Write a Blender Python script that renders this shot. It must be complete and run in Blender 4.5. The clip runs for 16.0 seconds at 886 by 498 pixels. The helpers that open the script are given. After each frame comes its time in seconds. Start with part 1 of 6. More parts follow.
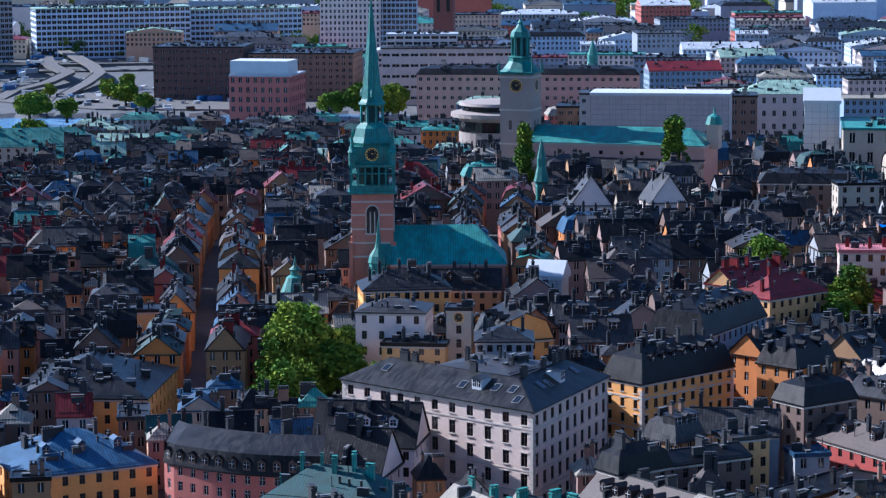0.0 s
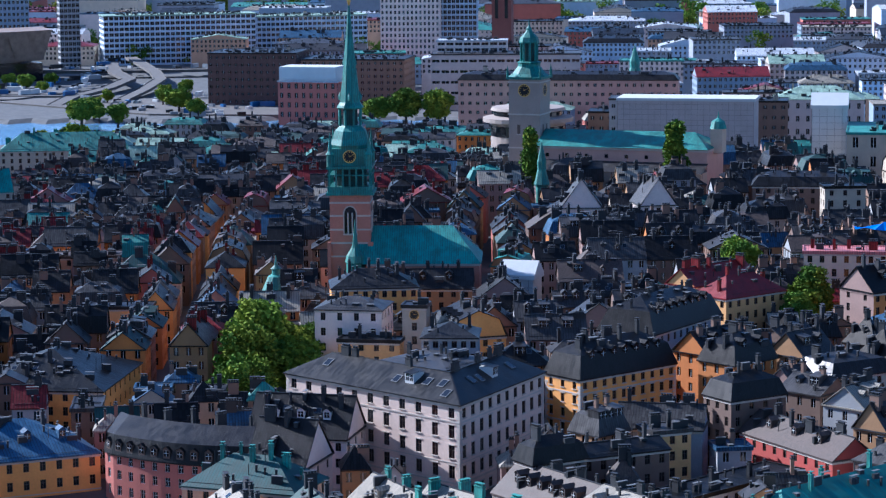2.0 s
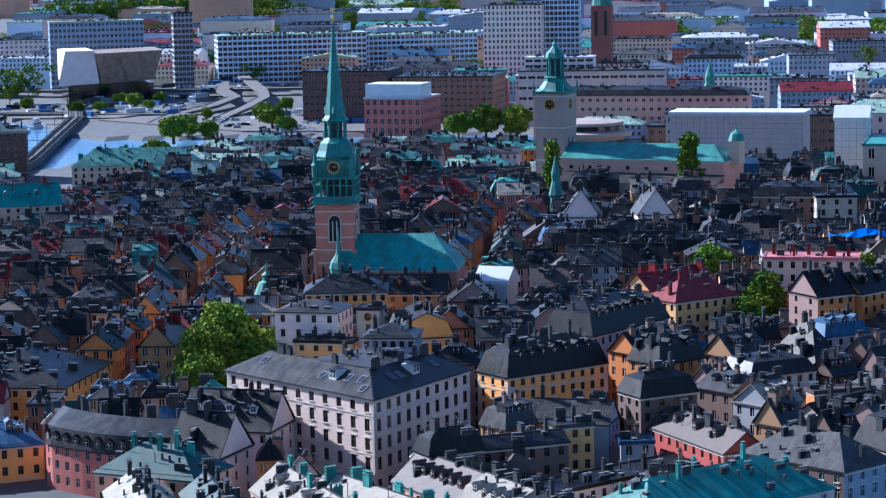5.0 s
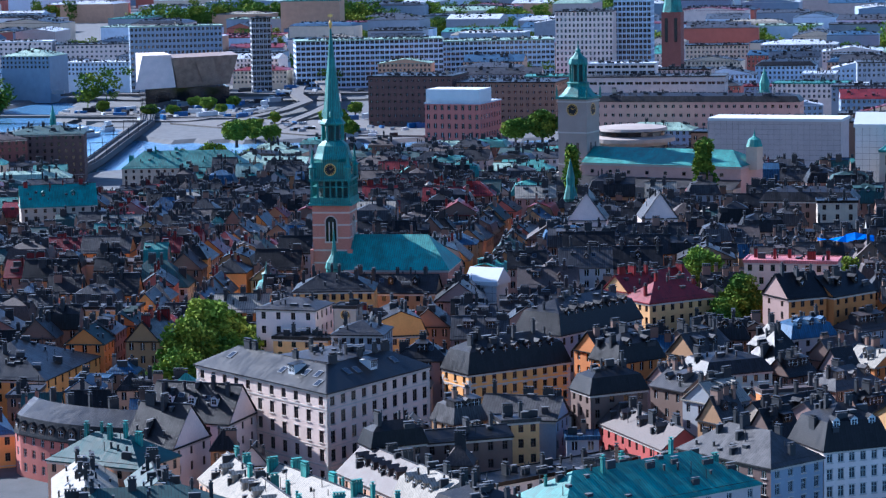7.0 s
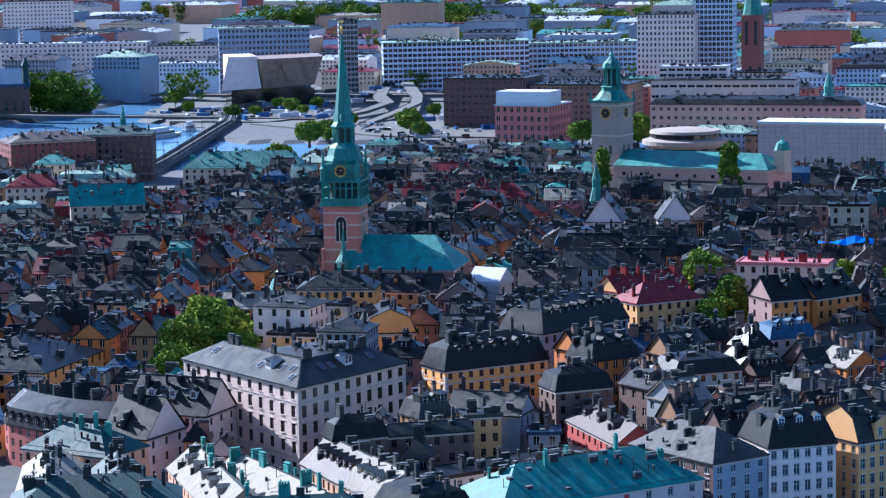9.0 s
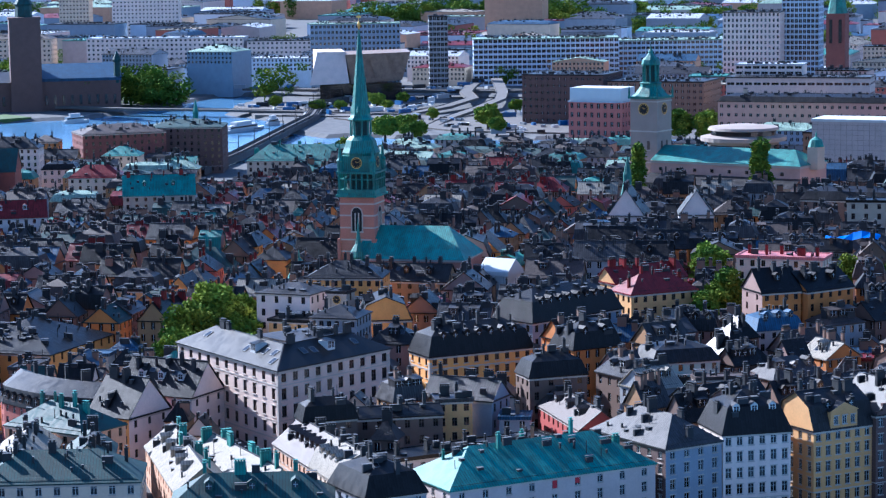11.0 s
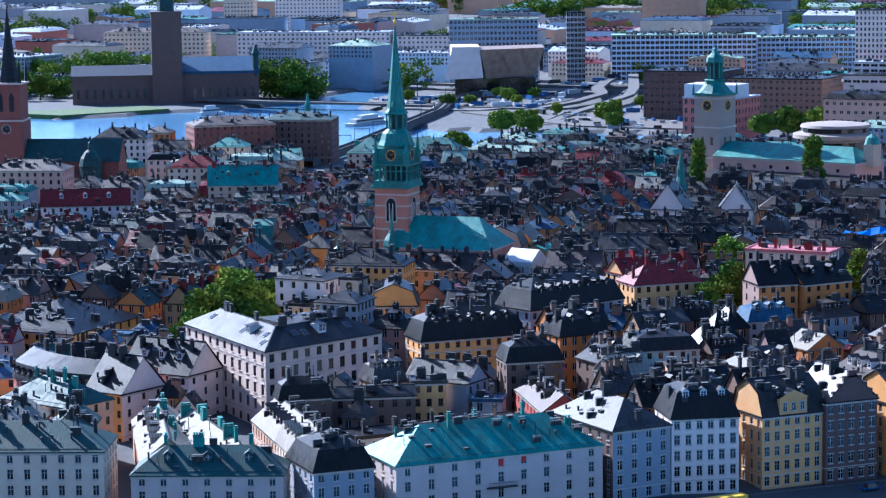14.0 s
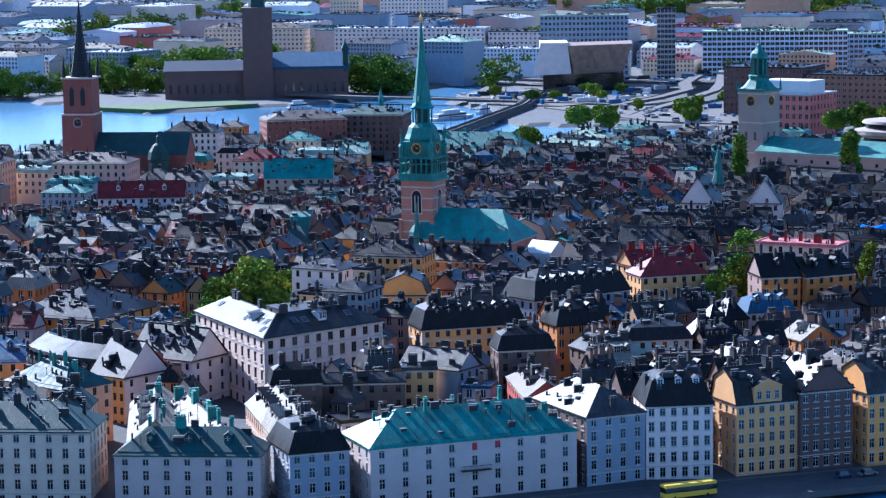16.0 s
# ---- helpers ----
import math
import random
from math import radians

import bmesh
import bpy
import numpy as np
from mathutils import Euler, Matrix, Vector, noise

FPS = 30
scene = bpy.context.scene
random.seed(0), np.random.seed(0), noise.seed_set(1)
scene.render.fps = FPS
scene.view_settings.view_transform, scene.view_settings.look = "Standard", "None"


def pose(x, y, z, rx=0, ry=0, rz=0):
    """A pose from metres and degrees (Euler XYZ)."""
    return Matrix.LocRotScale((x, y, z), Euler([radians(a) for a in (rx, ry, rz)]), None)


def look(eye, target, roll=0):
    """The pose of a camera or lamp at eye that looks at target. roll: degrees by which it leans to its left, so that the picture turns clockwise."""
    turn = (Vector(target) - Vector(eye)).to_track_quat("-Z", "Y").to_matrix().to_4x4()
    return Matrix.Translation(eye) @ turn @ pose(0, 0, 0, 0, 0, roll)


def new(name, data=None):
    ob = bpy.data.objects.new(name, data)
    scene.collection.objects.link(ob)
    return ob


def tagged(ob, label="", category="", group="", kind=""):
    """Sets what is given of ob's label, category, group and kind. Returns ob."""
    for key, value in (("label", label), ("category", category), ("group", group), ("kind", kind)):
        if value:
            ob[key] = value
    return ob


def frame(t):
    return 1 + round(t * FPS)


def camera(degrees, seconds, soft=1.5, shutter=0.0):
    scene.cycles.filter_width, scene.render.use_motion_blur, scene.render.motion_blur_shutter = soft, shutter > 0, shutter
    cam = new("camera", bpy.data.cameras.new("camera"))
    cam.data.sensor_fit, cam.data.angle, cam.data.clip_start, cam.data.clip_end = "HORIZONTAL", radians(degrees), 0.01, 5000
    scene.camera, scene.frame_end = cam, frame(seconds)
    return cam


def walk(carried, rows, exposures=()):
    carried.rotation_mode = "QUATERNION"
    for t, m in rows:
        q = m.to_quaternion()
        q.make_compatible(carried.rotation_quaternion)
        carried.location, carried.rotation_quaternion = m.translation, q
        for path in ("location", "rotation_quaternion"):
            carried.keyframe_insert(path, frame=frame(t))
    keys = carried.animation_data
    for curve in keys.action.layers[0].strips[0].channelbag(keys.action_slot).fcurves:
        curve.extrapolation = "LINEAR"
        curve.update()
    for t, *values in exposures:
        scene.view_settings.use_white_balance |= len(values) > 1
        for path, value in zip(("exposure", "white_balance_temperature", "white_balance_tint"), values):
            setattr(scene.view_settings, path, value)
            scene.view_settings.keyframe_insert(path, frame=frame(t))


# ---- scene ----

# camera: a slow slide to the right with a steady pan; rows of seconds, place, heading, pitch, roll
PATH = [
    (0, -430.71, -470.77, 123.54, -44.184, -8.202, -0.344),
    (0.5, -426.92, -479.09, 123.58, -43.504, -8.200, -0.390),
    (1, -423.02, -487.33, 123.56, -42.878, -8.174, -0.348),
    (1.5, -419.12, -496.03, 123.71, -42.261, -8.127, -0.365),
    (2, -415.58, -505.02, 123.54, -41.669, -8.016, -0.518),
    (2.5, -412.21, -514.53, 123.54, -41.050, -7.925, -0.596),
    (3, -408.76, -523.90, 123.54, -40.395, -7.835, -0.724),
    (3.5, -405.12, -533.33, 123.63, -39.694, -7.757, -0.810),
    (4, -401.15, -542.66, 123.57, -38.964, -7.671, -0.948),
    (6.5, -377.71, -585.10, 123.16, -35.448, -7.385, -1.106),
    (7, -373.04, -593.68, 123.39, -34.747, -7.345, -1.039),
    (7.5, -368.60, -602.45, 124.01, -34.040, -7.325, -1.009),
    (8, -363.98, -611.39, 124.68, -33.289, -7.311, -1.031),
    (8.5, -358.93, -620.03, 125.01, -32.514, -7.293, -1.063),
    (9, -353.70, -628.26, 125.18, -31.738, -7.294, -1.036),
    (11.5, -325.80, -667.97, 124.86, -27.865, -7.314, -0.819),
    (12, -320.11, -675.98, 125.01, -27.070, -7.315, -0.804),
    (12.5, -314.56, -683.52, 125.20, -26.319, -7.320, -0.749),
    (13, -308.79, -691.40, 125.57, -25.541, -7.329, -0.727),
    (13.5, -302.90, -699.11, 125.90, -24.756, -7.349, -0.730),
    (14, -296.94, -706.19, 126.18, -23.993, -7.376, -0.702),
    (14.5, -290.64, -713.17, 126.06, -23.211, -7.381, -0.750),
    (15, -284.29, -719.97, 126.13, -22.430, -7.396, -0.764),
    (15.5, -277.95, -726.70, 126.21, -21.668, -7.416, -0.779),
    (16, -271.78, -733.58, 126.35, -20.920, -7.425, -0.781),
]
cam = camera(19.860, 16.0, soft=1.3)
walk(cam, [(t, Matrix.Translation((x, y, z)) @ Matrix.Rotation(radians(yaw), 4, "Z") @ Matrix.Rotation(radians(90 + pitch), 4, "X")
            @ Matrix.Rotation(radians(roll), 4, "Z")) for t, x, y, z, yaw, pitch, roll in PATH],
     exposures=[(0, 1.10, 4260, 13), (8, 1.48, 4260, 13), (16, 1.55, 4170, 13)])

# ---- light ----
SUN_AZ, SUN_EL = radians(110), radians(33)
sun_dir = Vector((math.cos(SUN_AZ) * math.cos(SUN_EL), math.sin(SUN_AZ) * math.cos(SUN_EL), math.sin(SUN_EL)))
sun = new("sun", bpy.data.lights.new("sun", "SUN"))
sun.data.energy, sun.data.angle, sun.data.color = 4.6, radians(0.6), (1.0, 0.82, 0.60)
sun.matrix_world = look(sun_dir * 900, (0, 0, 0))
world = bpy.data.worlds.new("sky")
scene.world = world
world.use_nodes = True
wn = world.node_tree.nodes
sky = wn.new("ShaderNodeTexSky")
sky.sky_type, sky.sun_disc, sky.sun_elevation, sky.sun_rotation = "NISHITA", False, SUN_EL, radians(90) - SUN_AZ
wn["Background"].inputs[1].default_value = 0.056
world.node_tree.links.new(sky.outputs[0], wn["Background"].inputs[0])


# ---- materials ----
def mat(name, color, rough=0.8, metal=0.0, kind="plaster", var=0.25, seam=0.6, emit=0.0):
    m = bpy.data.materials.new(name)
    m.use_nodes = True
    n, ln = m.node_tree.nodes, m.node_tree.links
    b = n["Principled BSDF"]
    b.inputs["Roughness"].default_value, b.inputs["Metallic"].default_value = rough, metal
    uv = n.new("ShaderNodeTexCoord")
    info = n.new("ShaderNodeObjectInfo")

    def noise_tex(scale, detail, src):
        t = n.new("ShaderNodeTexNoise")
        t.inputs["Scale"].default_value, t.inputs["Detail"].default_value = scale, detail
        ln.new(src, t.inputs["Vector"])
        return t.outputs["Fac"]

    def calc(op, a, c, clamp=False):
        q = n.new("ShaderNodeMath")
        q.operation, q.use_clamp = op, clamp
        for k, s in enumerate((a, c)):
            if isinstance(s, (int, float)):
                q.inputs[k].default_value = s
            else:
                ln.new(s, q.inputs[k])
        return q.outputs[0]

    geo = n.new("ShaderNodeNewGeometry")
    big = noise_tex(0.25 if kind != "leaf" else 0.6, 4, geo.outputs["Position"])
    fine = noise_tex(2.2, 5, geo.outputs["Position"])
    total = calc("ADD", calc("MULTIPLY", calc("SUBTRACT", big, 0.5), 2.2 * var), calc("MULTIPLY", calc("SUBTRACT", fine, 0.5), 1.6 * var))
    total = calc("ADD", total, calc("MULTIPLY", calc("SUBTRACT", info.outputs["Random"], 0.5), 0.9 * var))
    height = fine
    strength = 0.15
    if kind in ("metal", "copper", "tile"):
        sep = n.new("ShaderNodeSeparateXYZ")
        ln.new(uv.outputs["UV"], sep.inputs[0])
        u = calc("DIVIDE", sep.outputs[0], seam)
        v = calc("DIVIDE", sep.outputs[1], 1.7 if kind != "tile" else 0.4)
        cell = n.new("ShaderNodeTexWhiteNoise")
        cell.noise_dimensions = "2D"
        comb = n.new("ShaderNodeCombineXYZ")
        ln.new(calc("FLOOR", u, 0), comb.inputs[0])
        ln.new(calc("FLOOR", v, 0), comb.inputs[1])
        ln.new(comb.outputs[0], cell.inputs["Vector"])
        total = calc("ADD", total, calc("MULTIPLY", calc("SUBTRACT", cell.outputs["Value"], 0.5), 1.1 * var))
        ridge = calc("GREATER_THAN", calc("FRACT", u, 0), 0.80)
        height = calc("ADD", calc("MULTIPLY", ridge, 0.8), calc("MULTIPLY", fine, 0.25))
        total = calc("SUBTRACT", total, calc("MULTIPLY", ridge, 0.55))
        strength = 0.32
        rv = calc("ADD", calc("MULTIPLY", calc("SUBTRACT", big, 0.5), 0.16), calc("MULTIPLY", cell.outputs["Value"], 0.12))
        ln.new(calc("ADD", rv, rough - 0.05, True), b.inputs["Roughness"])
        if kind == "metal":
            b.inputs["Specular IOR Level"].default_value = 0.24
        b.inputs["Specular Tint"].default_value = (1.0, 0.86, 0.70, 1)
    if kind == "brick":
        br = n.new("ShaderNodeTexBrick")
        ln.new(uv.outputs["UV"], br.inputs["Vector"])
        br.inputs["Scale"].default_value = 1.0
        br.inputs["Brick Width"].default_value, br.inputs["Row Height"].default_value = 0.6, 0.22
        br.inputs["Mortar Size"].default_value = 0.03
        total = calc("ADD", total, calc("MULTIPLY", br.outputs["Fac"], 0.3))
        height = br.outputs["Fac"]
    mix = n.new("ShaderNodeMix")
    mix.data_type, mix.blend_type = "RGBA", "MULTIPLY"
    mix.inputs[0].default_value = 1.0
    mix.inputs["A"].default_value = (*color, 1)
    gain = calc("MAXIMUM", calc("ADD", total, 1.0), 0.2)
    cb = n.new("ShaderNodeCombineColor")
    for k in range(3):
        ln.new(gain, cb.inputs[k])
    ln.new(cb.outputs[0], mix.inputs["B"])
    colour = mix.outputs["Result"]
    if kind == "copper":
        mx = n.new("ShaderNodeMix")
        mx.data_type = "RGBA"
        mx.inputs["A"].default_value = (color[0] * 0.45, color[1] * 0.5, color[2] * 0.5, 1)
        ln.new(calc("MULTIPLY", calc("SUBTRACT", big, 0.12), 2.2, True), mx.inputs[0])
        ln.new(colour, mx.inputs["B"])
        colour = mx.outputs["Result"]
    ln.new(colour, b.inputs["Base Color"])
    bump = n.new("ShaderNodeBump")
    bump.inputs["Strength"].default_value, bump.inputs["Distance"].default_value = strength, 0.08
    ln.new(height, bump.inputs["Height"])
    ln.new(bump.outputs[0], b.inputs["Normal"])
    if kind == "leaf":
        b.inputs["Specular IOR Level"].default_value = 0.04
    return m


PL = {  # plaster, by colour word
    "white": (0.74, 0.60, 0.51), "cream": (0.66, 0.53, 0.38), "ochre": (0.80, 0.37, 0.085), "yellow": (0.66, 0.36, 0.125), "orange": (0.55, 0.20, 0.04),
    "pink": (0.55, 0.33, 0.25), "peach": (0.58, 0.34, 0.20), "red": (0.36, 0.06, 0.04), "grey": (0.34, 0.33, 0.32), "pale blue": (0.30, 0.31, 0.34),
    "brown": (0.22, 0.13, 0.085), "pale green": (0.48, 0.52, 0.42), "warm white": (0.66, 0.49, 0.38), "rose": (0.42, 0.13, 0.09), "sand": (0.48, 0.39, 0.28), "pale grey": (0.51, 0.41, 0.355), "stone": (0.33, 0.26, 0.21), "dull ochre": (0.36, 0.20, 0.085), "dull pink": (0.30, 0.19, 0.15), "umber": (0.16, 0.10, 0.07),
    # far-city walls: pale blue distance haze mixed into the base colour
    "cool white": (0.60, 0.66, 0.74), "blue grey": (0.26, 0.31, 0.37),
}
WALL = {k: mat("plaster " + k, c, 0.85, var=0.16) for k, c in PL.items()}
WALL["brick red"] = mat("brick red", (0.18, 0.065, 0.048), 0.85, kind="brick")
WALL["brick rose"] = mat("brick rose", (0.40, 0.17, 0.11), 0.85, kind="brick")
WALL["brick brown"] = mat("brick brown", (0.12, 0.07, 0.055), 0.85, kind="brick")
ROOF = {
    "black sheet-metal": mat("roof black", (0.008, 0.0078, 0.009), 0.39, 0.0, "metal", 0.6),
    "dark grey sheet-metal": mat("roof dark", (0.018, 0.017, 0.018), 0.39, 0.0, "metal", 0.6),
    "grey sheet-metal": mat("roof grey", (0.052, 0.048, 0.047), 0.41, 0.0, "metal", 0.45),
    "brown tiled": mat("roof brown", (0.060, 0.042, 0.036), 0.62, 0.0, "tile", 0.5, 0.3),
    "dull red sheet-metal": mat("roof red", (0.17, 0.018, 0.020), 0.42, 0.0, "metal", 0.35),
    "green copper": mat("roof copper", (0.055, 0.215, 0.175), 0.55, 0.0, "copper", 0.35),
    "pale green copper": mat("roof pale copper", (0.30, 0.40, 0.30), 0.6, 0.0, "copper", 0.25),
    "dark green copper": mat("roof dark copper", (0.016, 0.060, 0.058), 0.66, 0.0, "copper", 0.35),
    "blue-grey sheet-metal": mat("roof blue", (0.04, 0.085, 0.15), 0.48, 0.1, "metal", 0.4),
    "pale zinc": mat("roof pale zinc", (0.30, 0.26, 0.20), 0.72, 0.0, "metal", 0.25),
    "white sheet-metal": mat("roof white", (0.55, 0.55, 0.56), 0.45, 0.0, "metal", 0.2),
    "pink sheet-metal": mat("roof pink", (0.48, 0.17, 0.16), 0.5, 0.0, "metal", 0.2),
}
GLASS = mat("window glass", (0.010, 0.011, 0.014), 0.12, 0.0, "plain", 0.3)
FRAME_W = mat("painted frame white", (0.6, 0.58, 0.54), 0.6, var=0.1)
FRAME_D = mat("painted frame brown", (0.10, 0.065, 0.045), 0.6, var=0.1)
TRIM = mat("stone trim", (0.50, 0.42, 0.34), 0.8, var=0.2)
PALE_METAL = mat("pale zinc", (0.13, 0.125, 0.12), 0.6, 0.0, var=0.3)
SOOT = mat("sooty metal", (0.020, 0.019, 0.020), 0.65, 0.0, var=0.5)
IRON = mat("black iron", (0.012, 0.013, 0.015), 0.5, 0.4, var=0.3)
GOLD = mat("gilding", (0.75, 0.48, 0.12), 0.3, 0.9, var=0.1)
STONE = mat("cobbles and asphalt", (0.06, 0.058, 0.056), 0.85, var=0.4)
LAND = mat("city ground", (0.09, 0.085, 0.08), 0.9, var=0.6)
PAVE = mat("pale paving", (0.115, 0.10, 0.085), 0.85, var=0.35)
GRASS = mat("lawn", (0.09, 0.13, 0.03), 0.9, var=0.5)
LEAF = [mat("leaves a", (0.15, 0.205, 0.02), 0.85, kind="leaf", var=0.5), mat("leaves b", (0.095, 0.155, 0.02), 0.85, kind="leaf", var=0.5),
        mat("leaves c", (0.20, 0.235, 0.022), 0.85, kind="leaf", var=0.5)]
BARK = mat("bark", (0.06, 0.045, 0.035), 0.9, var=0.4)
WATER = mat("lake water", (0.10, 0.19, 0.30), 0.2, 0.0, "plain", 0.3)
COPPER, DCOPPER, PCOPPER = ROOF["green copper"], ROOF["dark green copper"], ROOF["pale green copper"]


# ---- mesh helpers ----
class Shape:
    """Collects polygons, then becomes one mesh with coordinates in metres along each face."""

    def __init__(self):
        self.v, self.f, self.m = [], [], []

    def poly(self, pts, mi=0):
        k = len(self.v)
        self.v += [tuple(p) for p in pts]
        self.f.append(tuple(range(k, k + len(pts))))
        self.m.append(mi)

    def box(self, x0, y0, z0, x1, y1, z1, mi=0, skip=""):
        a = [(x0, y0), (x1, y0), (x1, y1), (x0, y1)]
        for k, side in enumerate("frbl"):
            if side not in skip:
                p, q = a[k], a[(k + 1) % 4]
                self.poly([(*p, z0), (*q, z0), (*q, z1), (*p, z1)], mi)
        self.poly([(*p, z1) for p in a], mi)
        if "d" not in skip:
            self.poly([(*p, z0) for p in reversed(a)], mi)

    def frustum(self, c, n, rings, mi=0, turn=0.0, cap=True):
        """Rings of (z, radius) about the upright axis through c."""
        pts = [[(c[0] + r * math.cos(turn + 2 * math.pi * k / n), c[1] + r * math.sin(turn + 2 * math.pi * k / n), z) for k in range(n)] for z, r in rings]
        for a, b in zip(pts, pts[1:]):
            for k in range(n):
                j = (k + 1) % n
                self.poly([a[k], a[j], b[j], b[k]], mi)
        if cap:
            self.poly(pts[-1], mi)

    def data(self, name, mats):
        me = bpy.data.meshes.new(name)
        me.from_pydata(self.v, [], self.f)
        for q in mats:
            me.materials.append(q)
        me.polygons.foreach_set("material_index", self.m)
        lay = me.uv_layers.new(name="UVMap")
        uvs = []
        for f in self.f:
            (ax, ay, az), (bx, by, bz), (cx, cy, cz) = (self.v[i] for i in f[:3])
            px, py, pz, qx, qy, qz = bx - ax, by - ay, bz - az, cx - ax, cy - ay, cz - az
            nx, ny, nz = py * qz - pz * qy, pz * qx - px * qz, px * qy - py * qx
            flat = math.hypot(nx, ny)
            ln = math.sqrt(nx * nx + ny * ny + nz * nz) or 1.0
            ex, ey = (-ny / flat, nx / flat) if flat > 1e-3 * ln else (1.0, 0.0)
            nx, ny, nz = nx / ln, ny / ln, nz / ln
            gx, gy, gz = -nz * ey, nz * ex, nx * ey - ny * ex
            for i in f:
                x, y, z = self.v[i]
                uvs += (x * ex + y * ey, x * gx + y * gy + z * gz)
        lay.data.foreach_set("uv", uvs)
        return me


def put(name, data, parent=None, m=None, label=""):
    ob = new(name, data)
    if parent is not None:
        ob.parent = parent
    if m is not None:
        ob.matrix_local = m
    if label:
        ob["label"] = label
    return ob


def part(name, shape, mats, parent, label="", kind=""):
    ob = put(name, shape.data(name, mats), parent, None, label)
    if kind:
        ob["kind"] = kind
    return ob


def root(name, x, y, z, ang, label, category, group=""):
    ob = new(name)
    ob.matrix_world = Matrix.Translation((x, y, z)) @ Matrix.Rotation(radians(ang), 4, "Z")
    return tagged(ob, label, category, group)


# ---- ground, water ----
def lerp(a, b, t):
    return a + (b - a) * t


def ground_z(x, y):
    """The old town is a low hill; all else lies near the water."""
    h = max(0.0, 1 - ((y - 15) / (255.0 if y < 15 else 225.0)) ** 2) ** 0.8
    s = min(1.0, max(0.0, (x + 150) / 330.0))
    z = 1.5 + h * lerp(6.5, 13.0, s)
    if y > 560:
        z = 2.0 + min(1.0, max(0.0, (y + 0.5 * x - 1200) / 2600)) * 14
    return z


WATER_EDGE = [(-1600, 240), (-150, 290), (-125, 480), (-60, 525), (60, 565), (188, 550), (225, 562), (262, 590), (330, 562), (385, 505), (520, 385), (700, 250), (735, 300),
              (560, 445), (470, 560), (400, 615), (350, 655), (322, 700), (330, 760), (352, 800), (345, 845), (352, 890), (400, 975), (445, 1040), (425, 1065), (362, 990), (300, 935),
              (150, 905), (120, 960), (92, 1085), (-1600, 1600)]


def inside(x, y, poly):
    hit = False
    for (xa, ya), (xb, yb) in zip(poly, poly[1:] + poly[:1]):
        if (ya > y) != (yb > y) and x < (xb - xa) * (y - ya) / (yb - ya) + xa:
            hit = not hit
    return hit


def is_water(x, y):
    return y < -262 or inside(x, y, WATER_EDGE)


def build_ground():
    xs = [-2500, -1200] + [k * 15.0 for k in range(-40, 70)] + [1100, 1250, 1450, 1700, 2100, 2600, 3200, 4000, 5200]
    ys = [-1500, -900, -500] + [k * 15.0 for k in range(-22, 100)] + [1600, 1750, 1950, 2200, 2600, 3100, 3700, 4400, 5400]
    v, f, mi = [], [], []
    for y in ys:
        for x in xs:
            v.append((x, y, -4.0 if is_water(x, y) else ground_z(x, y)))
    nx = len(xs)
    for j in range(len(ys) - 1):
        for i in range(nx - 1):
            f.append((j * nx + i, j * nx + i + 1, (j + 1) * nx + i + 1, (j + 1) * nx + i))
            cx, cy = xs[i], ys[j]
            mi.append(0 if cy < 380 else 1)
    me = bpy.data.meshes.new("ground")
    me.from_pydata(v, [], f)
    me.materials.append(STONE)
    me.materials.append(LAND)
    me.polygons.foreach_set("material_index", mi)
    tagged(new("ground", me), "dark paved streets and pale open ground of the city", "ground", kind="structure")
    s = Shape()
    s.poly([(-2600, -1600, 0), (5300, -1600, 0), (5300, 2600, 0), (-2600, 2600, 0)])
    w = s.data("water", [WATER])
    tagged(new("water", w), "calm blue lake water with sky reflections", "water", kind="structure")


build_ground()


# ---- houses ----
def window_mesh(w, h, style, cache={}):
    """A casement in its reveal: glass set back, frame, mullion and transoms; style 1 adds a sill and a moulded surround."""
    key = (round(w, 2), round(h, 2), style)
    if key not in cache:
        s = Shape()
        s.poly([(0, 0, 0), (w, 0, 0), (w, 0, h), (0, 0, h)], 0)
        t = 0.065
        for x0, x1, z0, z1 in ((0, t, 0, h), (w - t, w, 0, h), (t, w - t, 0, t), (t, w - t, h - t, h), (w / 2 - t / 2, w / 2 + t / 2, t, h - t), (t, w - t, h * 0.62, h * 0.62 + t * 0.8)):
            s.box(x0, -0.07, z0, x1, 0.0, z1, 1, "bd")
        if style % 2 == 1:
            s.box(-0.12, -0.42, -0.16, w + 0.12, -0.12, 0.0, 2)
            s.box(-0.16, -0.36, h, w + 0.16, -0.18, h + 0.2, 2)
        cache[key] = s.data("window", [GLASS, FRAME_D if style < 2 else FRAME_W, TRIM])
    return cache[key]


def spans(length, n, size):
    if n < 1:
        return []
    step = length / n
    return [((k + 0.5) * step - size / 2, (k + 0.5) * step + size / 2) for k in range(n)]


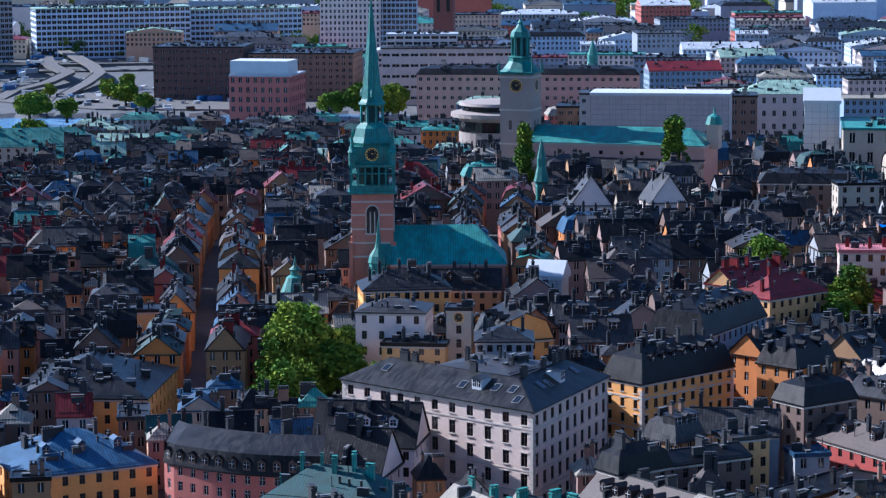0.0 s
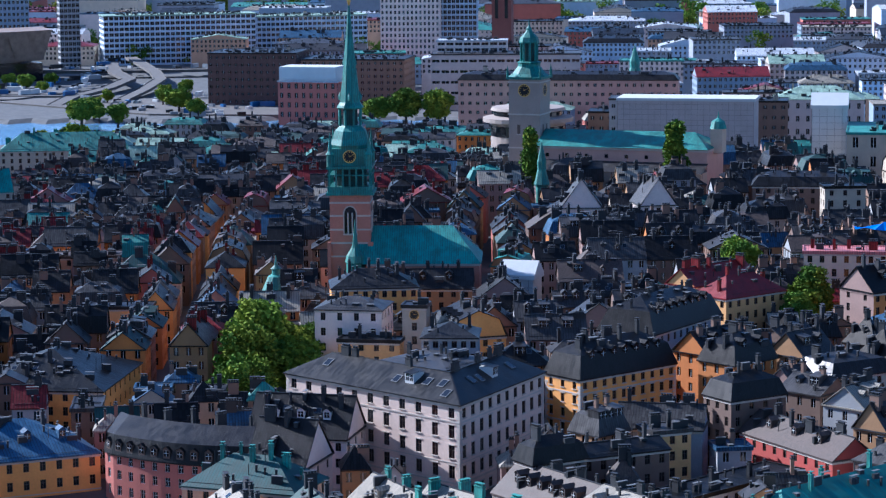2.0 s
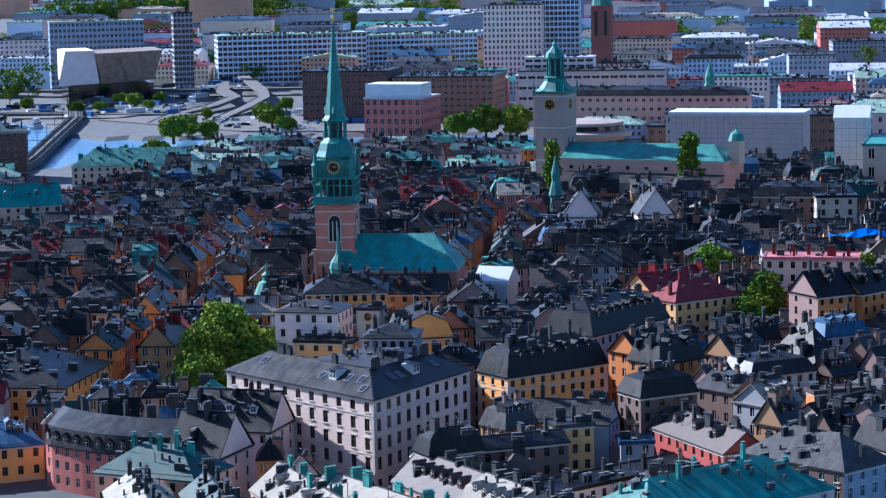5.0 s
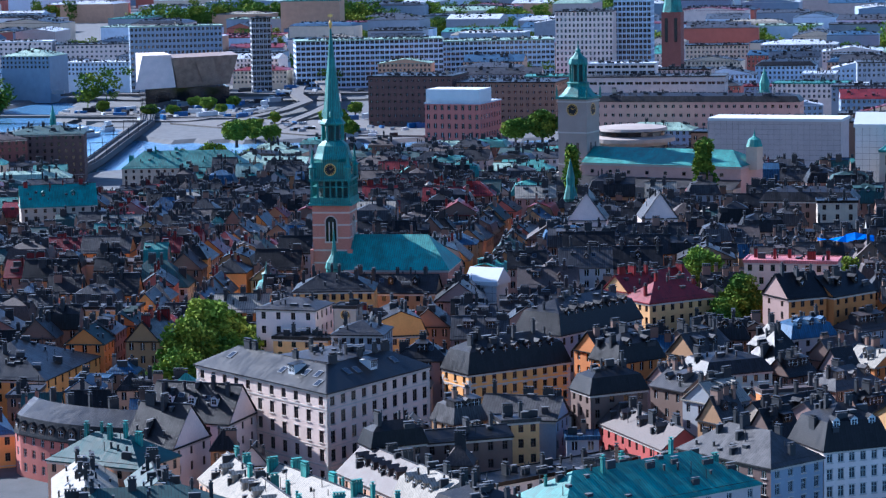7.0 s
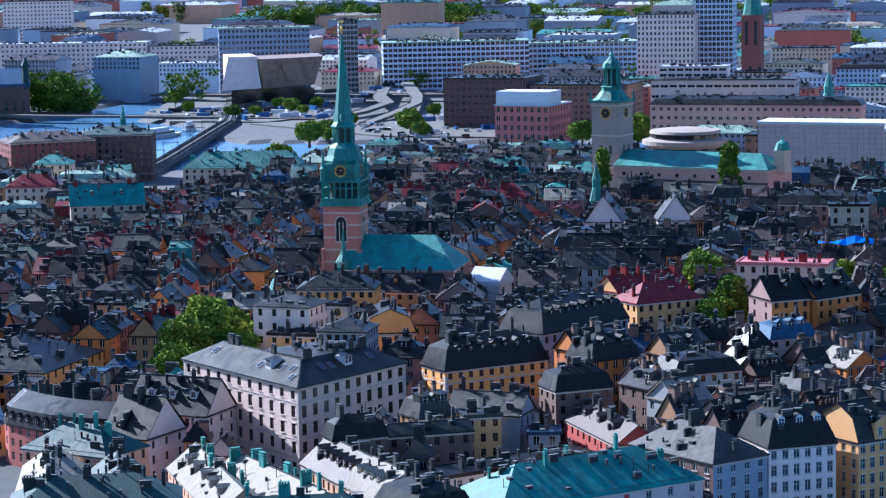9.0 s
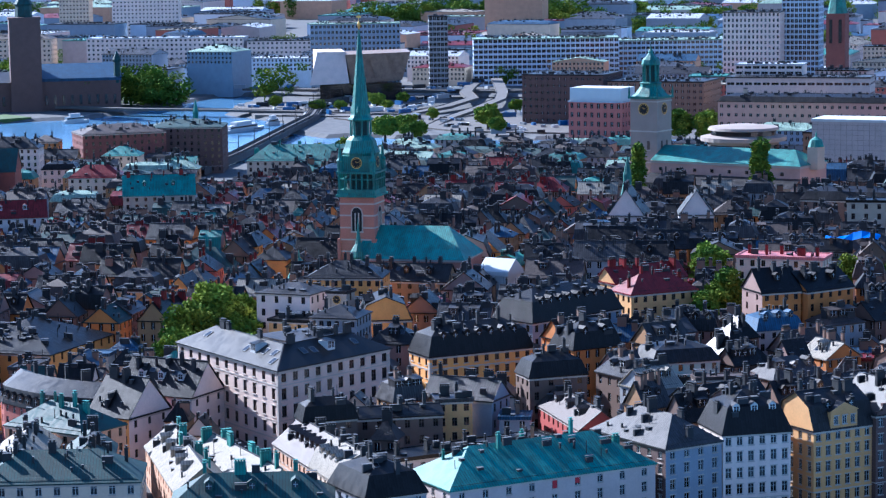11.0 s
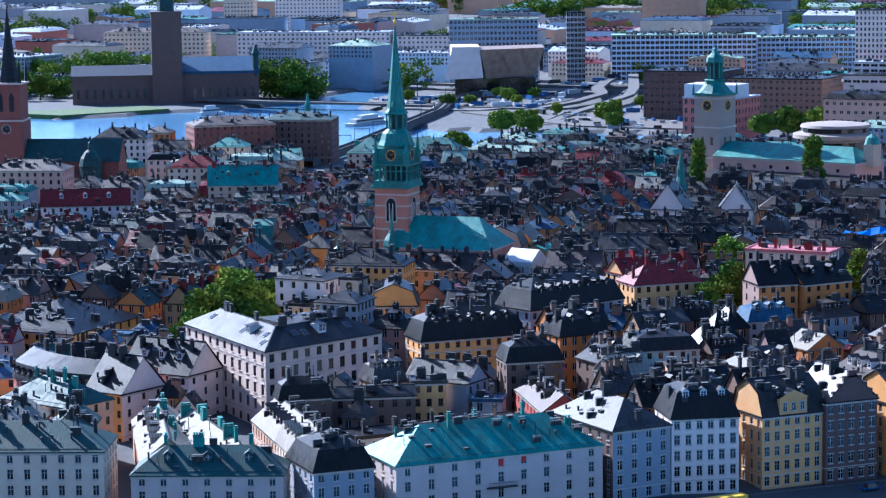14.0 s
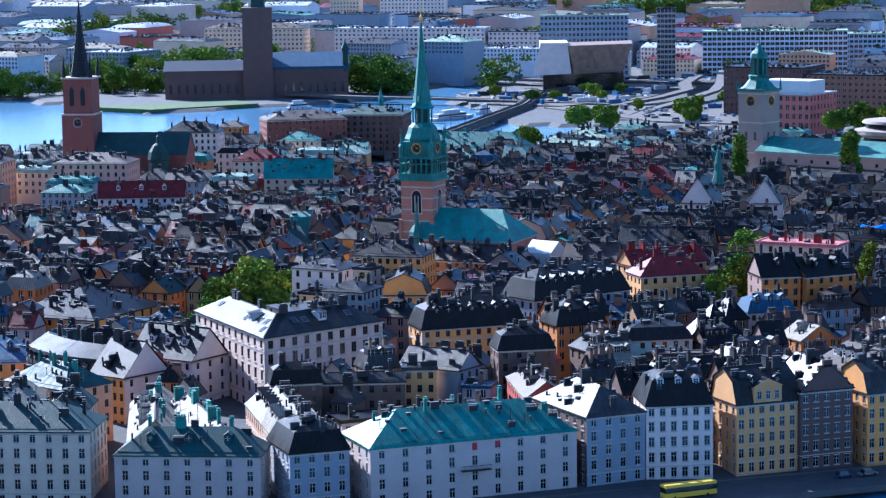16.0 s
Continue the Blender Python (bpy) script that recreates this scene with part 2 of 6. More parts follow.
def facade(s, org, du, length, z0, z1, cols, rows, rec=0.24, glass=None):
    """A wall with window recesses, from org along du. Returns the windows as (place, w, h)."""
    nx, ny = du[1], -du[0]
    xs = [0.0] + [q for c in cols for q in c] + [length]
    zs = [z0] + [q for r in rows for q in r] + [z1]

    def at(x, z, inn=0.0):
        return (org[0] + du[0] * x - nx * inn, org[1] + du[1] * x - ny * inn, z)

    found = []
    for i in range(len(xs) - 1):
        for j in range(len(zs) - 1):
            xa, xb, za, zb = xs[i], xs[i + 1], zs[j], zs[j + 1]
            if i % 2 and j % 2:
                s.poly([at(xa, za), at(xa, za, rec), at(xa, zb, rec), at(xa, zb)])
                s.poly([at(xb, za, rec), at(xb, za), at(xb, zb), at(xb, zb, rec)])
                s.poly([at(xa, za), at(xb, za), at(xb, za, rec), at(xa, za, rec)])
                s.poly([at(xa, zb, rec), at(xb, zb, rec), at(xb, zb), at(xa, zb)])
                if glass is not None:
                    glass.poly([at(xa, za, rec - 0.02), at(xb, za, rec - 0.02), at(xb, zb, rec - 0.02), at(xa, zb, rec - 0.02)])
                    xm = (xa + xb) / 2
                    glass.poly([at(xm - 0.06, za, rec - 0.08), at(xm + 0.06, za, rec - 0.08), at(xm + 0.06, zb, rec - 0.08), at(xm - 0.06, zb, rec - 0.08)], 1)
                found.append((at(xa, za, rec), xb - xa, zb - za))
    # cells merged column by column where there is no window keep the wall light
    for i in range(len(xs) - 1):
        if i % 2 == 0:
            s.poly([at(xs[i], z0), at(xs[i + 1], z0), at(xs[i + 1], z1), at(xs[i], z1)])
        else:
            for j in range(0, len(zs) - 1, 2):
                s.poly([at(xs[i], zs[j]), at(xs[i + 1], zs[j]), at(xs[i + 1], zs[j + 1]), at(xs[i], zs[j + 1])])
    return found


def roof_height(kind, w, d, H, x, y):
    m = min(w, d) / 2
    t = max(0.0, min(x, w - x, y, d - y))
    if kind == "gable_u":
        return H * max(0, 1 - abs(y - d / 2) / (d / 2))
    if kind == "gable_v":
        return H * max(0, 1 - abs(x - w / 2) / (w / 2))
    if kind == "gambrel_u":
        t, m = max(0, min(y, d - y)), d / 2
    if kind == "gambrel_v":
        t, m = max(0, min(x, w - x)), w / 2
    if kind in ("mansard", "gambrel_u", "gambrel_v"):
        a = 0.28 * m
        return H * 0.66 * t / a if t < a else H * (0.66 + 0.34 * (t - a) / (m - a))
    if kind == "hip":
        return H * min(1, t / m)
    return 0.35


def roof_shape(kind, w, d, H, e, over=0.35, gable=None):
    """Roof surfaces over the rectangle; gable: the wall shape that takes the end triangles."""
    s = Shape()
    x0, y0, x1, y1 = -over, -over, w + over, d + over
    s.box(x0, y0, e - 0.28, x1, y1, e)
    if kind == "flat":
        s.box(x0, y0, e + 0.004, x0 + 0.4, y1, e + 0.55)
        s.box(x1 - 0.4, y0, e + 0.004, x1, y1, e + 0.55)
        s.box(x0 + 0.4, y0, e + 0.004, x1 - 0.4, y0 + 0.4, e + 0.55)
        s.box(x0 + 0.4, y1 - 0.4, e + 0.004, x1 - 0.4, y1, e + 0.55)
        s.poly([(x0 + 0.4, y0 + 0.4, e + 0.2), (x1 - 0.4, y0 + 0.4, e + 0.2), (x1 - 0.4, y1 - 0.4, e + 0.35), (x0 + 0.4, y1 - 0.4, e + 0.35)])
        return s
    e += 0.004
    if kind in ("hip", "mansard"):
        m = min(x1 - x0, y1 - y0) / 2
        rings = [((x0, y0, x1, y1), e)]
        if kind == "mansard":
            a = 0.28 * m
            rings.append(((x0 + a, y0 + a, x1 - a, y1 - a), e + 0.66 * H))
        (a0, b0, a1, b1), _ = rings[0]
        for (ra, za), (rb, zb) in zip(rings, rings[1:]):
            pa = [(ra[0], ra[1], za), (ra[2], ra[1], za), (ra[2], ra[3], za), (ra[0], ra[3], za)]
            pb = [(rb[0], rb[1], zb), (rb[2], rb[1], zb), (rb[2], rb[3], zb), (rb[0], rb[3], zb)]
            for k in range(4):
                s.poly([pa[k], pa[(k + 1) % 4], pb[(k + 1) % 4], pb[k]])
        (a0, b0, a1, b1), z = rings[-1]
        mm = min(a1 - a0, b1 - b0) / 2
        if a1 - a0 >= b1 - b0:
            p, q = (a0 + mm, (b0 + b1) / 2, e + H), (a1 - mm, (b0 + b1) / 2, e + H)
            s.poly([(a0, b0, z), (a1, b0, z), q, p])
            s.poly([(a1, b1, z), (a0, b1, z), p, q])
            s.poly([(a1, b0, z), (a1, b1, z), q])
            s.poly([(a0, b1, z), (a0, b0, z), p])
        else:
            p, q = ((a0 + a1) / 2, b0 + mm, e + H), ((a0 + a1) / 2, b1 - mm, e + H)
            s.poly([(a1, b0, z), (a1, b1, z), q, p])
            s.poly([(a0, b1, z), (a0, b0, z), p, q])
            s.poly([(a0, b0, z), (a1, b0, z), p])
            s.poly([(a1, b1, z), (a0, b1, z), q])
        return s
    along_u = kind.endswith("_u")
    span = (y1 - y0) if along_u else (x1 - x0)
    prof = [(0, 0), (0.5, H), (1, 0)] if kind.startswith("gable") else [(0, 0), (0.14, 0.66 * H), (0.5, H), (0.86, 0.66 * H), (1, 0)]
    lo, hi = ((x0, x1) if along_u else (y0, y1))

    def at(l, f, z):
        return (l, y0 + span * f, e + z) if along_u else (x0 + span * f, l, e + z)

    for (fa, za), (fb, zb) in zip(prof, prof[1:]):
        q = [at(lo, fa, za), at(hi, fa, za), at(hi, fb, zb), at(lo, fb, zb)]
        s.poly(q if along_u else q[::-1])
        q = [(x, y, z - 0.22) for x, y, z in q]
        s.poly(q[::-1] if along_u else q)
    for l in (lo, hi):
        for (fa, za), (fb, zb) in zip(prof, prof[1:]):
            s.poly([at(l, fa, za - 0.22), at(l, fb, zb - 0.22), at(l, fb, zb), at(l, fa, za)])
    if gable is not None:
        for l in ((0.0, w) if along_u else (0.0, d)):
            pts = [at(l, min(max(f, over / span), 1 - over / span), max(z - 0.24, -0.28)) for f, z in prof]
            gable.poly(pts)
    return s


def chimney_mesh(v, cache={}):
    if v not in cache:
        s = Shape()
        w, d, h = ((0.9, 0.7, 2.6), (1.5, 0.7, 2.2), (0.7, 0.7, 3.0), (2.2, 0.8, 2.4), (0.45, 0.45, 1.8))[v]
        s.box(-w / 2, -d / 2, -0.9, w / 2, d / 2, h - 0.3, 0, "d")
        s.box(-w / 2 - 0.1, -d / 2 - 0.1, h - 0.3, w / 2 + 0.1, d / 2 + 0.1, h - 0.12, 1)
        n = max(1, round(w / 0.6))
        for k in range(n):
            x = -w / 2 + (k + 0.5) * w / n
            s.box(x - 0.17, -0.17, h - 0.12, x + 0.17, 0.17, h + 0.3, 1, "d")
        s.box(-w / 2 - 0.06, -d / 2 - 0.06, h + 0.3, w / 2 + 0.06, d / 2 + 0.06, h + 0.36, 1)
        cache[v] = s
    return cache[v]


CHIMNEY_WALL = {"dark": SOOT, "copper": COPPER, "red": ROOF["dull red sheet-metal"], "pale": WALL["sand"], "brown": WALL["brown"]}


def chimney_data(v, tone, cache={}):
    if (v, tone) not in cache:
        cache[v, tone] = chimney_mesh(v).data("chimney", [CHIMNEY_WALL[tone], SOOT if tone != "copper" else COPPER])
    return cache[v, tone]


def dormer_data(roof, wall, v, cache={}):
    if (roof, wall, v) not in cache:
        s = Shape()
        w, h, dp = ((1.5, 1.7, 2.6), (2.4, 1.9, 3.0), (1.1, 1.0, 1.8))[v]
        s.box(-w / 2, 0, -0.6, w / 2, dp, h, 0, "d")
        if v == 1:
            s.poly([(-w / 2 - 0.2, -0.25, h), (w / 2 + 0.2, -0.25, h), (w / 2 + 0.2, dp, h + 0.5), (-w / 2 - 0.2, dp, h + 0.5)], 1)
            s.poly([(-w / 2 - 0.2, -0.25, h - 0.14), (w / 2 + 0.2, -0.25, h - 0.14), (w / 2 + 0.2, -0.25, h), (-w / 2 - 0.2, -0.25, h)], 1)
        else:
            for sg in (-1, 1):
                q = [(sg * (w / 2 + 0.2), -0.22, h - 0.1), (sg * (w / 2 + 0.2), dp, h - 0.1), (0, dp, h + 0.6), (0, -0.22, h + 0.6)]
                s.poly(q if sg > 0 else q[::-1], 1)
            s.poly([(-w / 2, -0.01, h - 0.02), (w / 2, -0.01, h - 0.02), (0, -0.01, h + 0.55)], 0)
        n = 2 if v == 1 else 1
        for k in range(n):
            a = -w / 2 + 0.22 + k * (w - 0.2) / n
            b = a + (w - 0.2) / n - 0.24
            s.poly([(a, -0.02, 0.35), (b, -0.02, 0.35), (b, -0.02, h - 0.25), (a, -0.02, h - 0.25)], 2)
            s.box((a + b) / 2 - 0.04, -0.06, 0.35, (a + b) / 2 + 0.04, -0.02, h - 0.25, 3, "bd")
            s.box(a, -0.06, h * 0.55, b, -0.02, h * 0.55 + 0.07, 3, "bd")
        cache[roof, wall, v] = s.data("dormer", [wall, roof, GLASS, FRAME_W])
    return cache[roof, wall, v]


def skylight_data(cache={}):
    if 0 not in cache:
        s = Shape()
        s.box(-0.6, -0.75, -0.05, 0.6, 0.75, 0.12, 1, "d")
        s.poly([(-0.5, -0.65, 0.125), (0.5, -0.65, 0.125), (0.5, 0.65, 0.125), (-0.5, 0.65, 0.125)], 0)
        cache[0] = s.data("skylight", [GLASS, PALE_METAL])
    return cache[0]


def fittings(kind, w, d, H, e, rng, n):
    """Vents, pipes, hatches, roof walks and snow rails on one roof."""
    s = Shape()
    for _ in range(n):
        x, y = w * rng.uniform(0.08, 0.92), d * rng.uniform(0.1, 0.9)
        z = e + roof_height(kind, w, d, H, x, y)
        q = rng.random()
        if q < 0.35:
            a, h = 0.17, rng.uniform(0.7, 1.5)
            s.box(x - a, y - a, z - 0.5, x + a, y + a, z + h, 0, "d")
            s.box(x - a - 0.08, y - a - 0.08, z + h + 0.08, x + a + 0.08, y + a + 0.08, z + h + 0.14, 1)
        elif q < 0.6:
            a, b = rng.uniform(0.4, 0.8), rng.uniform(0.35, 0.6)
            s.box(x - a, y - b, z - 0.6, x + a, y + b, z + 0.35, 0, "d")
            s.box(x - a - 0.06, y - b - 0.06, z + 0.35, x + a + 0.06, y + b + 0.06, z + 0.42, 1)
        elif q < 0.8:
            s.box(x - 0.06, y - 0.06, z - 0.4, x + 0.06, y + 0.06, z + rng.uniform(1.2, 2.8), 0, "d")
        else:
            a = rng.uniform(0.7, 1.3)
            s.box(x - a, y - 0.3, z - 0.5, x + a, y + 0.3, z + rng.uniform(0.8, 1.4), 0, "d")
            s.box(x - a - 0.05, y - 0.35, z + 1.4, x + a + 0.05, y + 0.35, z + 1.47, 1)
    if kind in ("gable_u", "hip", "mansard", "gambrel_u"):
        z = e + roof_height(kind, w, d, H, w / 2, 0.5)
        s.box(0.5, 0.47, z + 0.25, w - 0.5, 0.53, z + 0.31, 0)
        s.box(0.5, 0.47, z + 0.05, w - 0.5, 0.53, z + 0.11, 0)
    if kind in ("gable_u", "gambrel_u"):
        s.box(-0.3, d / 2 - 0.16, e + H - 0.1, w + 0.3, d / 2 + 0.16, e + H + 0.1, 0)
    if kind in ("gable_v", "gambrel_v"):
        s.box(w / 2 - 0.16, -0.3, e + H - 0.1, w / 2 + 0.16, d + 0.3, e + H + 0.1, 0)
    return s


PLACED = []  # (x, y, ux, uy, w, d) of everything that stands, so that nothing is built into another


def free(x, y, ang, w, d, margin=0.4):
    a = radians(ang)
    c, s = math.cos(a), math.sin(a)
    pts = [(x + c * u - s * v, y + s * u + c * v) for u in (0, w / 2, w) for v in (0, d / 2, d)]
    for px, py, c2, s2, w2, d2 in PLACED:
        if abs(px - x) + abs(py - y) > 160:
            continue
        for qx, qy in pts:
            lx, ly = (qx - px) * c2 + (qy - py) * s2, -(qx - px) * s2 + (qy - py) * c2
            if -margin < lx < w2 + margin and -margin < ly < d2 + margin:
                return False
        for u in (0.1, 0.5, 0.9):
            for v in (0.1, 0.5, 0.9):
                qx, qy = px + c2 * w2 * u - s2 * d2 * v, py + s2 * w2 * u + c2 * d2 * v
                lx, ly = (qx - x) * c + (qy - y) * s, -(qx - x) * s + (qy - y) * c
                if 0 < lx < w and 0 < ly < d:
                    return False
    return True


def reserve(x, y, ang, w, d):
    a = radians(ang)
    PLACED.append((x, y, math.cos(a), math.sin(a), w, d))


REST = {}  # joined rest: one shape a heap, with its materials


def heap_add(heap, shape, mats, m):
    """Adds a shape to a joined heap, moved by m."""
    s, slots = REST.setdefault(heap, (Shape(), []))
    idx = []
    for q in mats:
        if q not in slots:
            slots.append(q)
        idx.append(slots.index(q))
    k = len(s.v)
    s.v += [tuple(m @ Vector(p)) for p in shape.v]
    s.f += [tuple(k + i for i in f) for f in shape.f]
    s.m += [idx[i] for i in shape.m]


def merged_house(x, y, ang, w, d, eave, H, kind, wall, roof, base, cols, side, win, chimneys, dormers, tone, rng):
    heap = "old_town_rest" if y < 600 else "city_rest"
    m = Matrix.Translation((x, y, base)) @ Matrix.Rotation(radians(ang), 4, "Z")
    e = eave - base
    floors = max(1, round(e / 3.3))
    fh = e / floors
    rows = [(k * fh + fh * 0.28, k * fh + fh * 0.28 + min(win[1], fh * 0.62)) for k in range(max(0, floors - 3), floors)]
    ws, gl = Shape(), Shape()
    cols = round(w / 3.0) if cols is None else cols
    side = round(d / 3.2) if side is None else side
    for org, du, ln, n in (((0, 0), (1, 0), w, cols), ((0, d), (0, -1), d, side), ((w, 0), (0, 1), d, 0), ((w, d), (-1, 0), w, 0)):
        facade(ws, org, du, ln, -2.0, e, spans(ln, n, win[0]), rows, glass=gl)
    rs = roof_shape(kind, w, d, H, e, 0.3, ws)
    heap_add(heap, ws, [WALL[wall]], m)
    heap_add(heap, rs, [ROOF[roof]], m)
    if gl.f:
        heap_add(heap, gl, [GLASS, FRAME_W], m)
    heap_add(heap, fittings(kind, w, d, H, e, rng, int(2 + w * d / 26)), [SOOT, PALE_METAL], m)
    for k in range(chimneys):
        cx, cy = w * rng.uniform(0.15, 0.85), d * rng.uniform(0.3, 0.7)
        heap_add(heap, chimney_mesh(rng.randrange(5)), [CHIMNEY_WALL[tone], SOOT], m @ Matrix.Translation((cx, cy, e + roof_height(kind, w, d, H, cx, cy))))


ROOF_WORD = {"gable_u": "ridged", "gable_v": "ridged", "hip": "hipped", "mansard": "mansard", "gambrel_u": "gambrel", "gambrel_v": "gambrel", "flat": "flat"}


def house(x, y, ang, w, d, eave, H, kind, wall, roof, base=None, floors=None, cols=None, side=None, win=(1.15, 1.85), style=0, chimneys=3, dormers=0,
          sky=0, tone="dark", tier=1, label="", name="town_house", group="houses of the old town", category="house", rng=random, left_wall=None, attic=False):
    """One house on a rectangle: x, y is the near left corner, ang the turn of its front, eave the height above the sea."""
    base = ground_z(x, y) if base is None else base
    reserve(x, y, ang, w, d)
    if tier == 4:
        return merged_house(x, y, ang, w, d, eave, H, kind, wall, roof, base, cols, side, win, chimneys, dormers, tone, rng)
    text = label or f"{wall} plastered house with {ROOF_WORD[kind]} {roof} roof"
    top = root(name, x, y, base, ang, text, category, group)
    e = eave - base
    floors = floors or max(1, round(e / 3.3))
    fh = e / floors
    ww, wh = win
    wh = min(wh, fh * 0.66)
    rows = [(k * fh + fh * 0.28, k * fh + fh * 0.28 + wh) for k in range(floors)]
    cols = round(w / 2.9) if cols is None else cols
    side = round(d / 3.1) if side is None else side
    ws, gl = Shape(), (Shape() if tier > 1 else None)
    ends = [((0, 0), (1, 0), w, cols), ((0, d), (0, -1), d, side), ((w, 0), (0, 1), d, 0 if tier > 2 else side), ((w, d), (-1, 0), w, 0)]
    wins = []
    for org, du, ln, n in ends:
        got = facade(ws, org, du, ln, -3.0, e, spans(ln, n, ww) if ln > n * ww * 1.15 else [], rows, glass=gl)
        wins += [(p, du, a, b) for p, a, b in got]
    mats = [WALL[wall], TRIM]
    if tier == 1:
        ws.box(-0.12, -0.12, e - 0.75, w + 0.12, 0.0, e - 0.3, 1)
        ws.box(-0.12, 0.0, e - 0.75, 0.0, d, e - 0.3, 1)
        ws.box(-0.08, -0.08, fh * 1.0 - 0.1, w + 0.08, 0.0, fh * 1.0 + 0.1, 1)
        ws.box(-0.08, 0.0, fh * 1.0 - 0.1, 0.0, d, fh * 1.0 + 0.1, 1)
    if tier == 1 and style == 1:
        for k in sorted({2, floors - 1}):
            ws.box(-0.1, -0.1, fh * k - 0.14, w + 0.1, 0.0, fh * k + 0.14, 1)
            ws.box(-0.1, 0.0, fh * k - 0.14, 0.0, d, fh * k + 0.14, 1)
        for k in range(int((e - 1.2) / 0.62)):  # corner stones, long and short in turn
            a = 0.95 if k % 2 else 0.6
            for u0, u1 in ((-0.06, a), (w - a, w + 0.06)):
                ws.box(u0, -0.06, k * 0.62 + 0.04, u1, 0.0, k * 0.62 + 0.58, 1)
            for v0, v1 in ((0.0, 1.55 - a), (d - 1.55 + a, d)):
                ws.box(-0.06, v0, k * 0.62 + 0.04, 0.0, v1, k * 0.62 + 0.58, 1)
    rs = roof_shape(kind, w, d, H, e, 0.35 if tier < 3 else 0.2, ws)
    if left_wall:
        mats.append(WALL[left_wall])
        for k, f in enumerate(ws.f):
            if all(ws.v[i][0] < 0.3 for i in f):
                ws.m[k] = 2
    part("wall", ws, mats, top)
    part("roof", rs, [ROOF[roof]], top, f"{roof} roof" if tier == 1 else "")
    if tier == 1:
        for p, du, a, b in wins:
            m = Matrix(((du[0], -du[1], 0, p[0]), (du[1], du[0], 0, p[1]), (0, 0, 1, p[2]), (0, 0, 0, 1)))
            put("window", window_mesh(a, b, style), top, m)
    elif gl.f:
        part("glazing", gl, [GLASS, FRAME_W], top, kind="stuff")
    for k in range(chimneys):
        f = (k + 0.5 + rng.uniform(-0.25, 0.25)) / chimneys
        if kind.endswith("_v") or (kind in ("hip", "mansard", "flat") and d > w):
            cx, cy = w * rng.uniform(0.34, 0.66), d * f
        else:
            cx, cy = w * f, d * rng.uniform(0.34, 0.66)
        put("chimney", chimney_data(rng.randrange(5), tone), top,
            Matrix.Translation((cx, cy, e + roof_height(kind, w, d, H, cx, cy))) @ Matrix.Rotation(rng.choice((0, math.pi / 2)), 4, "Z"))
    if tier < 3:
        part("roof_clutter", fittings(kind, w, d, H, e, rng, int(3 + w * d / 22)), [SOOT, PALE_METAL], top, "dark vents, hatches and pale metal edges", "stuff")
    slope_u = kind in ("gable_u", "gambrel_u", "hip", "mansard")
    for k in range(dormers):
        v = rng.choice((0, 0, 1, 2)) if tier > 1 else 0
        if slope_u:
            f, dp = (k + 0.5) / dormers, 0.10 if kind.startswith(("mans", "gamb")) else 0.2
            cx, cy, turn = w * (0.1 + 0.8 * f), d * dp, 0.0
        else:
            f, dp = (k + 0.5) / dormers, 0.10 if kind.startswith("gamb") else 0.2
            cx, cy, turn = w * dp, d * (0.1 + 0.8 * f), -math.pi / 2
        z = e + roof_height(kind, w, d, H, cx, cy) + 0.25
        put("dormer", dormer_data(ROOF[roof], FRAME_W if wall == "white" and tier == 1 else ROOF[roof], v), top, Matrix.Translation((cx, cy, z)) @ Matrix.Rotation(turn, 4, "Z"))
    for k in range(sky):
        if kind in ("flat",):
            break
        cx, cy = (w * rng.uniform(0.25, 0.75), d * rng.uniform(0.22, 0.36)) if slope_u else (w * rng.uniform(0.2, 0.36), d * rng.uniform(0.2, 0.8))
        h = 0.05
        z = roof_height(kind, w, d, H, cx, cy)
        gx = (roof_height(kind, w, d, H, cx + h, cy) - z) / h
        gy = (roof_height(kind, w, d, H, cx, cy + h) - z) / h
        nrm = Vector((-gx, -gy, 1)).normalized()
        q = Vector((0, 0, 1)).rotation_difference(nrm).to_matrix().to_4x4()
        put("skylight", skylight_data(), top, Matrix.Translation((cx, cy, e + z + 0.02)) @ q)
    return top


# ---- trees ----
def leaf_clump_mesh(mats, size, seed, cache={}):
    key = (seed, size)
    if key not in cache:
        r = random.Random(seed)
        s = Shape()
        for _ in range(130):
            v = Vector((r.gauss(0, 1), r.gauss(0, 1), r.gauss(0, 1))).normalized() * size * r.uniform(0.55, 1.05)
            v.z *= 0.8
            a = Vector((r.uniform(-1, 1), r.uniform(-1, 1), r.uniform(-0.6, 0.6))).normalized()
            b = a.cross(Vector((r.uniform(-1, 1), r.uniform(-1, 1), r.uniform(-1, 1)))).normalized()
            q = size * r.uniform(0.16, 0.30)
            s.poly([v - a * q, v - b * q * 0.6, v + a * q, v + b * q * 0.6])
        cache[key] = s
    return cache[key]


